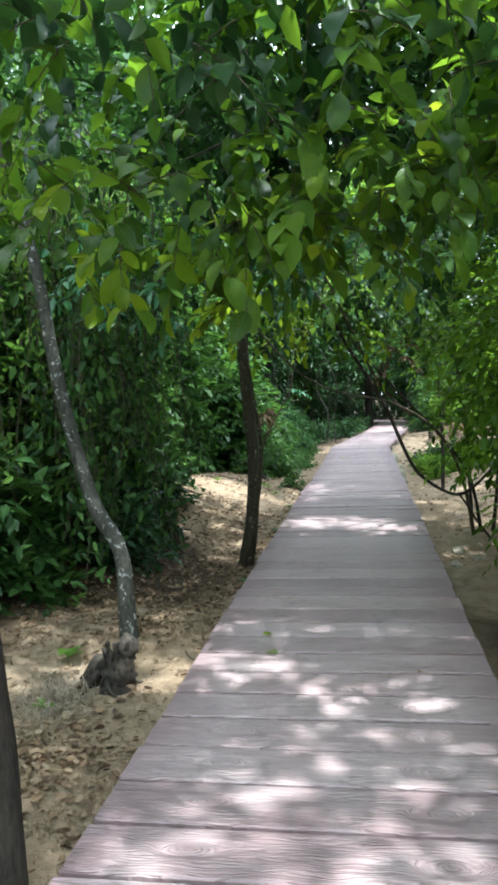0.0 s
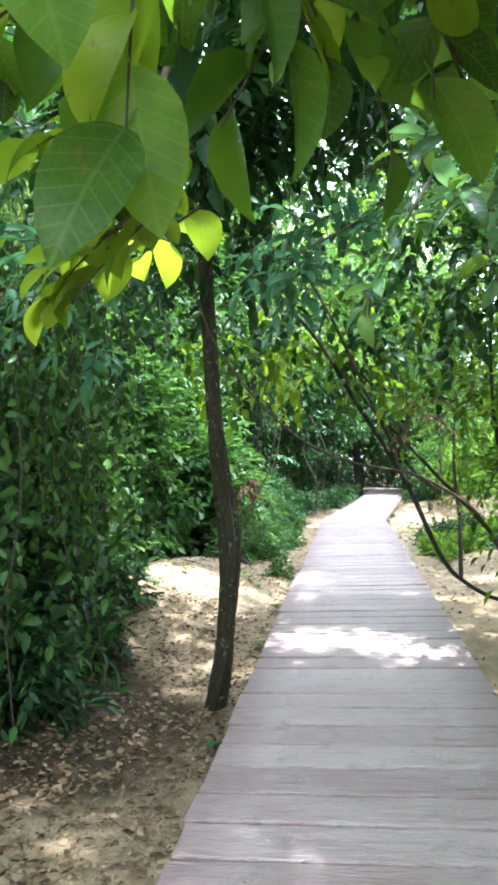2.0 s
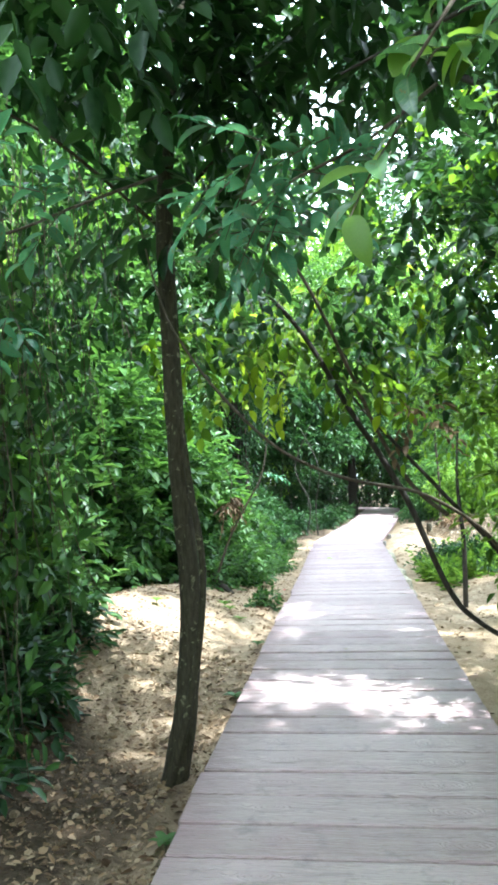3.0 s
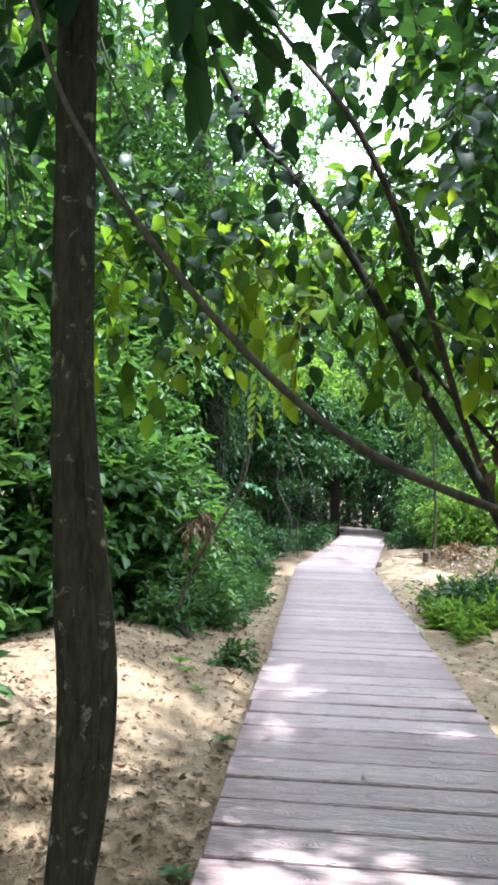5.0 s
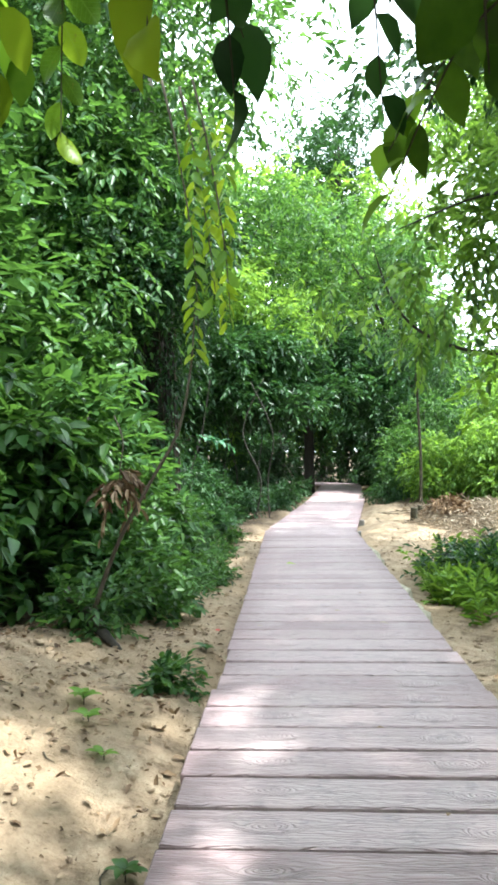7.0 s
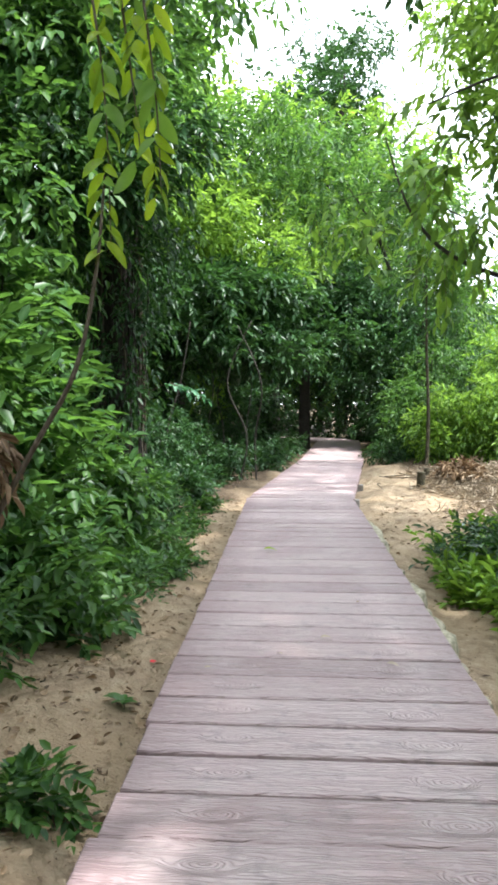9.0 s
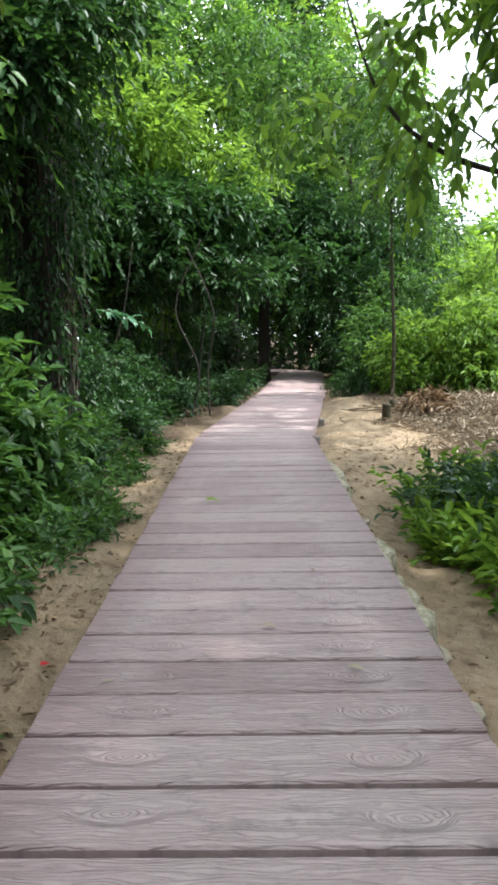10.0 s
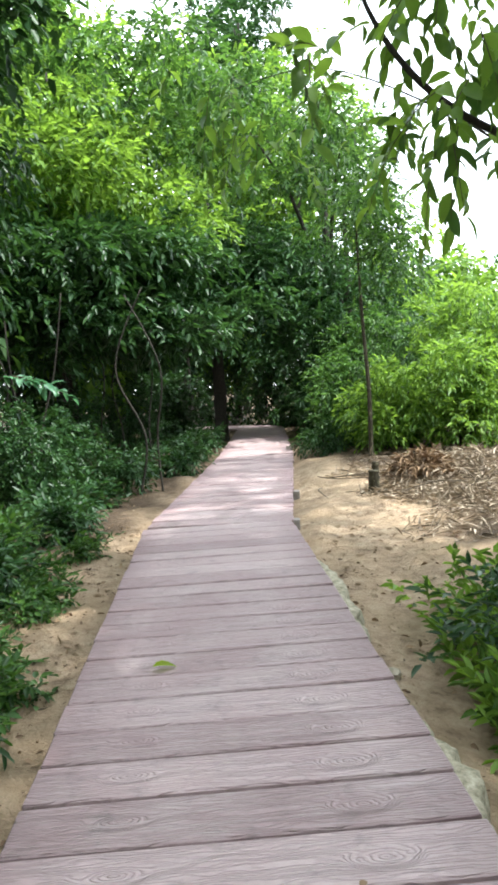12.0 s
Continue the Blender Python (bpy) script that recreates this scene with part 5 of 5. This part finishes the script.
# ---- the woods around ----
def woods(name, spots, leaf, mat, label, per=8):
    ob = thing(name, 0, 0, -0.16, label, "woods", kind="stuff")
    lobes, pieces = [], []
    for x, y, h, r, n in spots:
        pieces.append(tube([(x, y, -0.5), (x + rng.normal(0, 0.3), y, h * 0.4), (x + rng.normal(0, 0.6), y, h * 0.9)], [0.22, 0.16, 0.05], 7, 0.1, False, 3))
        for k in range(4):
            f0 = 0.3 + 0.62 * k / 3
            lobes.append((x + rng.normal(0, r * 0.35), y + rng.normal(0, r * 0.35), h * f0, r * rng.uniform(0.7, 1.1), r * rng.uniform(0.7, 1.1), h * 0.2, n // 4))
    foliage("leaves", lobes, leaf, per, "far", mat, ob, 0.8, 0.45, 0.5, clear=3.7)
    v, f = merged(pieces)
    part("trunks", mesh_of("trunks", v, f, BARK_DARK, True), ob)


woods("woods", [(-7.5, 2, 6, 2.4, 800), (-8, 7, 7.5, 2.6, 900), (-7.5, 12, 9, 2.6, 1100), (-7, 17, 12, 2.8, 1300), (-6.5, 22, 14, 2.8, 1500), (-7, 27, 13, 3.0, 1400), (-8, 32, 14, 3.0, 1300), (-6, -3, 9, 2.6, 1100)], 0.32, LEAF_MID, "tall green trees behind the thicket")
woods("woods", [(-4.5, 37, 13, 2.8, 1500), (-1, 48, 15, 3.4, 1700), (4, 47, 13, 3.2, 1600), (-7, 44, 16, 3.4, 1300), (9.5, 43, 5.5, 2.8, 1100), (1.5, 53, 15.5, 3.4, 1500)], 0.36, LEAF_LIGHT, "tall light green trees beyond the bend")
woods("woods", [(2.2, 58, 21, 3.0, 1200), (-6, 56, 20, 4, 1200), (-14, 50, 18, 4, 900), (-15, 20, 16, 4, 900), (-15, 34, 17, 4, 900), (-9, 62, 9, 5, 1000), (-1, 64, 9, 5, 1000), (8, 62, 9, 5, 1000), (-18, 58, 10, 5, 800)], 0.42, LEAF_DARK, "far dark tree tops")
woods("woods", [(14, 40, 4.6, 3.4, 1000), (20, 42, 5.2, 3.8, 900), (12, 50, 6, 3.6, 900), (26, 40, 5, 4, 800), (16, 30, 3.6, 3.2, 700), (22, 30, 4, 3.4, 700), (34, 44, 6, 5, 800)], 0.3, LEAF_MID, "low green woods beyond the clearing")
# unseen woods beside and behind the start, added to hold back skylight
woods("woods", [(7.2, -0.5, 8, 2.6, 1300), (6.2, 4, 8, 2.2, 1300), (6, 8, 7, 1.9, 1200), (7.0, 12, 7, 2.2, 1100), (9, 16, 6, 2.4, 900), (10, 7, 10, 3.0, 1000), (10, 1, 10, 3.0, 1000), (12, 20, 6, 2.6, 700), (2.5, -5, 9, 3, 1500), (-2.5, -6, 9, 3, 1500), (7, -5, 10, 3, 1200), (0, -11, 11, 4, 1200)], 0.24, LEAF_DARK, "unseen woods around the start, added to cut off side light")
# bank shrubs; those behind the start are unseen and block low skylight
for x, y, r, h, n in [(3.0, 2.6, 0.8, 2.0, 500), (3.4, -0.6, 1.2, 3.4, 900), (4.4, 1.6, 1.3, 4.4, 1000), (4.6, 4.4, 1.3, 4.4, 1000), (4.6, 7.6, 1.3, 4.2, 1000), (4.8, 10.4, 1.2, 3.6, 900), (1.6, -2.6, 1.3, 3.4, 900), (-0.9, -3.0, 1.3, 3.2, 900), (-3.6, -1.0, 1.3, 4.0, 900), (3.2, 6.6, 0.8, 2.2, 600), (2.8, 8.6, 0.6, 1.3, 420), (3.4, 11.5, 0.7, 1.6, 480), (3.6, 13.4, 0.7, 1.0, 380), (4.4, 16.0, 0.9, 1.2, 420)]:
    shrub(x, y, r, h, n, 0.1, LEAF_BROAD, "shrub", "leafy bank shrub, those behind the start unseen and added", group="bank shrubs")

# low leaf masses under the boughs that cross the walk; dark blades paint their shade
leafy_branches(t5, scatter(36, (-1.35, 4.0, 2.12), (0.95, 4.7, 2.55), (0, -0.1, -0.3), 0.6), 0.3, 7, 0.13, [LEAF_BROAD, LEAF_BROAD, LEAF_YELLOW], TWIG, 200, 0.56, 0.35)
leafy_branches(t5, scatter(16, (-1.3, 3.9, 2.2), (0.9, 4.6, 2.6), (0, -0.1, -0.5), 0.5), 0.3, 7, 0.12, [LEAF_BROAD], TWIG, 0, 0.56, 0.35)
leafy_branches(t4, scatter(42, (-1.6, 9.9, 2.2), (0.5, 10.9, 2.8), (0, 0, -0.5), 0.5), 0.32, 7, 0.115, [LEAF_BROAD], TWIG, 0, 0.6, 0.4)
leafy_branches(t4, scatter(34, (-1.6, 9.9, 2.3), (0.5, 10.9, 3.0), (0, 0, -0.5), 0.5), 0.32, 7, 0.115, [LEAF_BROAD], TWIG, 0, 0.6, 0.4, rest=LEAF_DARK)
leafy_branches(t4, scatter(40, (0.0, 9.9, 2.3), (1.6, 11.1, 3.2), (0, 0, -0.5), 0.5), 0.32, 7, 0.13, [LEAF_BROAD], TWIG, 0, 0.6, 0.4, rest=LEAF_DARK)
leafy_branches(t4, scatter(10, (-1.5, 9.9, 2.2), (0.3, 10.6, 2.6), (0, 0, -0.6), 0.4), 0.3, 6, 0.12, [LEAF_BROAD], TWIG, 0, 0.6, 0.4, rest=LEAF_YELLOW)

# dark twigs over the start: shade put into the leaf colour
leafy_branches(t5, scatter(60, (-1.2, 3.5, 2.55), (0.6, 4.8, 3.3), (0, -0.1, -0.4), 0.6), 0.34, 7, 0.13, [LEAF_BROAD], TWIG, 0, 0.58, 0.4, rest=LEAF_DARK)

leafy_branches(t5, scatter(19, (-0.95, 4.35, 2.08), (0.35, 4.65, 2.24), (0, 0, -0.3), 0.55), 0.2, 6, 0.1, [LEAF_BROAD, LEAF_YELLOW, LEAF_BROAD], TWIG, 114, 0.64, 0.3)

# vine curtain that hangs forward of the thicket
hanging_vines(-2.35, -1.85, 6.9, 8.9, 0.0, 3.4, 30, 0.1, LEAF_MID, "dark leafy vines hanging to the ground before the thicket", 0.055)
hanging_vines(-2.2, -1.55, 9.2, 10.6, 1.9, 4.4, 26, 0.1, LEAF_DARK, "dark leafy vines hanging from the slender tree", 0.055)
hanging_vines(-2.6, -2.05, 7.6, 10.2, 0.0, 3.8, 26, 0.1, LEAF_DARK, "dark leafy vines hanging to the ground before the thicket", 0.055)

# sapling beside the walk
ob = thing("sapling", 1.5, 15.0, g(1.5, 15.0), "thin leafy sapling on the sand beside the boardwalk", "sapling")
limb("stem", [(1.5, 15.0, g(1.5, 15.0, -0.1)), (1.52, 15.0, 0.6), (1.48, 15.05, 1.4), (1.55, 15.1, 2.4)], [0.035, 0.03, 0.022, 0.008], BARK_DARK, ob, 8)
foliage("crown", [(1.6, 15.1, 1.9, 0.45, 0.5, 0.6, 70), (1.75, 15.0, 1.1, 0.3, 0.4, 0.4, 26)], 0.11, 7, "mid", LEAF_BROAD, ob, 0.3, 0.5, 0.5)

# arching stem with a withered frond at the thicket's edge
ob = thing("bent_stem", -1.9, 15.1, g(-1.9, 15.1), "thin bare stem arching out of the thicket", "sapling")
limb("stem", [(-1.92, 15.1, g(-1.9, 15.1, -0.05)), (-1.67, 15.05, 0.68), (-1.38, 15.0, 1.2), (-1.17, 15.0, 1.58), (-1.08, 15.05, 2.05), (-1.05, 15.1, 2.5)], [0.022, 0.017, 0.014, 0.012, 0.009, 0.005], TWIG, ob, 7)
ob = thing("withered_frond", -1.62, 15.0, 1.25, "hanging rust-brown withered leaf spray in the thicket", "branch")
foliage("dry_leaves", [(-1.62, 15.0, 1.2, 0.08, 0.07, 0.17, 16)], 0.11, 6, "long", LEAF_DRY, ob, 0.16, 1.2, 0.3, inner=0.1)
limb("stalk", [(-1.6, 15.06, 1.0), (-1.62, 15.02, 1.25), (-1.6, 15.05, 1.5), (-1.7, 15.2, 1.7)], [0.003, 0.005, 0.006, 0.007], TWIG, ob, 5)

# creeping plants on the sand beside the walk
for x, y, r in [(-1.5, 17.8, 0.24), (-1.28, 18.25, 0.18), (-1.62, 18.5, 0.26), (-1.25, 18.9, 0.2), (-1.5, 19.4, 0.24), (-1.35, 20.6, 0.2), (-1.62, 21.4, 0.26), (-1.4, 22.3, 0.22), (-1.7, 17.1, 0.24), (-1.12, 14.2, 0.13)]:
    shrub(x, y, r, 0.17, 90, 0.07, LEAF_MID, "ground_cover", "low creeping plant on the sand beside the boardwalk", twig=0.14, group="creeping plants", stems=3, slim=0.5, per=6, droop=0.2)

leafy_branches(t7, scatter(36, (0.3, 18.0, 2.75), (2.3, 19.4, 3.7), (-0.2, 0, -0.5), 0.45), 0.4, 8, 0.15, [LEAF_MID], TWIG, 0, 0.44, 0.5, rest=LEAF_LIGHT)

# dark root at the foot of the thicket
ob = thing("fallen_branch", -1.85, 15.1, g(-1.85, 15.1), "short dark rotten branch at the foot of the thicket", "branch")
limb("branch", [(-2.15, 15.35, g(-2.15, 15.35, 0.3)), (-1.9, 15.15, g(-1.9, 15.15, 0.14)), (-1.74, 15.0, g(-1.74, 15.0, 0.05)), (-1.6, 14.9, g(-1.6, 14.9, -0.02))], [0.045, 0.05, 0.04, 0.02], DEADWOOD, ob, 9, rough=0.2)

# pale crumbling mortar along the edge of the planks
edge = thing("mortar_strip", 0.88, 18, g(0.88, 18), "pale crumbling mortar strip along the planks", "kerb", kind="structure")
my = np.arange(14.6, 22.4, 0.035)
side = 0.1 + 0.05 * np.sin(my * 5.1) * np.sin(my * 2.3) + 0.03 * np.sin(my * 17 + 2 * np.sin(my * 6)) + rng.normal(0, 0.006, len(my))
side = side * np.clip(0.35 + np.sin(my * 1.9 + 0.7) + 0.6 * np.sin(my * 4.3), 0.12, 1.0)
top = -0.075 + 0.012 * np.sin(my * 9) + rng.normal(0, 0.004, len(my))
rows = []
for u, dz in ((0.0, 0.0), (0.35, 0.008), (0.7, 0.0), (0.92, -0.018), (1.05, -0.1)):
    rows.append(np.stack([0.806 + side * u + rng.normal(0, 0.003, len(my)), my, top + dz + rng.normal(0, 0.003, len(my))], 1))
rows.append(rows[-1] - [0, 0, 0.2])
k = len(my)
V = np.concatenate(rows)
F = np.array([(r * k + i, (r + 1) * k + i, (r + 1) * k + i + 1, r * k + i + 1) for r in range(len(rows) - 1) for i in range(k - 1)])
part("mortar", mesh_of("mortar", V, F, MORTAR, True), edge)

# ---- leaves and petals lying about ----
litter = thing("leaf_litter", -1.8, 9, g(-1.8, 9), "scattered dry brown leaves on the sand", "leaf litter", kind="stuff")
LX = np.concatenate([rng.uniform(-3.2, -0.86, 6500), rng.uniform(-2.4, -0.86, 2600), rng.uniform(0.86, 2.4, 1500), rng.uniform(-2.5, -0.9, 300)])
LY = np.concatenate([rng.uniform(1.5, 16, 6500), rng.uniform(13, 24, 2600), rng.uniform(9, 24, 1500), rng.uniform(23, 32, 300)])
LX = np.concatenate([LX, rng.uniform(-2.8, -0.9, 3500), rng.normal(-1.3, 0.22, 1100), rng.uniform(-2.6, -0.86, 5000)])
LY = np.concatenate([LY, rng.normal(8.6, 1.4, 3500), rng.normal(4.45, 0.3, 1100), rng.uniform(6.2, 12.0, 5000)])
P = np.stack([LX, LY, height_at(LX, LY) + 0.012], 1)
P = P[np.abs(P[:, 0] - walk_line(P[:, 1])) > 0.84]
ln = 0.012 + 0.058 * rng.random(len(P)) ** 2.2
v, f = mid_blades(P, rng.normal(0, 1, P.shape) * [1, 1, 0.3], rng.normal(0, 0.5, P.shape) + [0, 0, 1], ln, ln * rng.uniform(0.3, 0.75, len(P)))
part("leaves", mesh_of("leaves", v, f, LEAF_DRY), litter)

clods = thing("soil_clods", -1.6, 9, g(-1.6, 9), "crumbs and clods of sandy soil", "soil", kind="stuff")
bm = bmesh.new()
bmesh.ops.create_icosphere(bm, subdivisions=1, radius=1)
ball = np.array([v.co[:] for v in bm.verts])
tris = np.array([[v.index for v in q.verts] for q in bm.faces])
bm.free()
n = 2600
CX = np.concatenate([rng.uniform(-3.2, -0.9, n - 700), rng.uniform(0.95, 2.4, 700)])
CY = np.concatenate([rng.uniform(2, 17, n - 1100), rng.uniform(15, 24, 400), rng.uniform(8, 24, 700)])
CS = 0.006 + 0.03 * rng.random(n) ** 4
V = ball[None] * (1 + rng.normal(0, 0.22, (n, len(ball), 1))) * CS[:, None, None] * np.array([1.2, 1.2, 0.7]) + np.stack([CX, CY, height_at(CX, CY)], 1)[:, None, :]
part("clods", mesh_of("clods", V.reshape(-1, 3), (tris[None] + (np.arange(n) * len(ball))[:, None, None]).reshape(-1, 3), GROUND, True), clods)
sticks = thing("fallen_twigs", -1.5, 9, g(-1.5, 9), "thin dead twigs lying on the sand", "twigs", kind="stuff")
pieces = []
for k in range(110):
    x, y = rng.uniform(-3.0, -0.95), rng.uniform(2.5, 24)
    a, l = rng.uniform(0, 6.28), 0.04 + 0.2 * rng.random() ** 3
    pts = [(x + (t - 0.5) * l * math.cos(a + 0.5 * t), y + (t - 0.5) * l * math.sin(a + 0.5 * t)) for t in (0, 0.5, 1)]
    if max(p[0] for p in pts) < -0.84 + float(walk_line(y)):
        pieces.append(tube([(p[0], p[1], g(p[0], p[1], 0.008)) for p in pts], [0.005, 0.004, 0.002], 4, 0.1, False, 2))
v, f = merged(pieces)
part("twigs", mesh_of("twigs", v, f, TWIG, True), sticks)

for x, y, s, mat, turn, label in [(-0.463, 5.9, 0.1, LEAF_YELLOW, 40, "yellow fallen leaf on the planks"), (-0.4, 5.55, 0.12, LEAF_LIGHT, 160, "green fallen leaf on the planks"), (0.42, 5.3, 0.07, LEAF_DRY, 80, "orange-brown fallen leaf on the planks"),
                                  (-0.095, 11.3, 0.12, STRAW, 100, "curled pale brown leaf on the planks"), (-0.35, 18.75, 0.16, LEAF_YELLOW, 10, "yellow fallen leaf on the planks"), (0.06, 16.05, 0.1, STRAW, 20, "folded straw-coloured leaf on the planks"),
                                  (0.33, 16.9, 0.06, LEAF_DRY, 60, "small dry leaf on the planks"), (-0.22, 15.75, 0.055, STRAW, 140, "small straw-coloured leaf on the planks"), (-0.6, 15.5, 0.06, STRAW, 30, "small straw-coloured leaf on the planks"),
                                  (0.4, 15.6, 0.09, STRAW, -15, "narrow straw-coloured leaf on the planks"), (0.25, 12.4, 0.05, LEAF_DRY, 70, "small dry leaf on the planks"), (0.1, 13.3, 0.05, LEAF_DRY, 0, "small dry leaf on the planks")]:
    v, f = blades(BLADE_NEAR[1:], np.array([[-0.5, 0, 0.1]]), np.array([[1.0, 0, 0.1]]), np.array([[0, 0, 1.0]]), [1.0], [0.5])
    ob = new("fallen_leaf", mesh_of("fallen_leaf", v, f, mat, True))
    ob.matrix_basis = pose(x, y, 0.003, 6, 4, turn) @ Matrix.Diagonal((s * 0.8, s * 0.8, s * 0.8, 1))
    tagged(ob, label, "leaf", "fallen leaves")
v, f = blades(BLADE_NEAR[1:], np.array([[-0.5, 0, 0.1], [-0.1, -0.3, 0.12]]), np.array([[1.0, 0, 0.1], [0.3, 1, 0.1]]), np.array([[0, 0, 1.0], [0, 0, 1.0]]), [1.0, 0.8], [0.7, 0.6])
ob = new("red_petal", mesh_of("red_petal", v, f, RED, True))
ob.matrix_basis = pose(-0.99, 16.0, g(-0.99, 16.0, 0.015), 5, 0, 30) @ Matrix.Diagonal((0.05, 0.05, 0.05, 1))
tagged(ob, "bright red fallen petal on the sand", "petal")
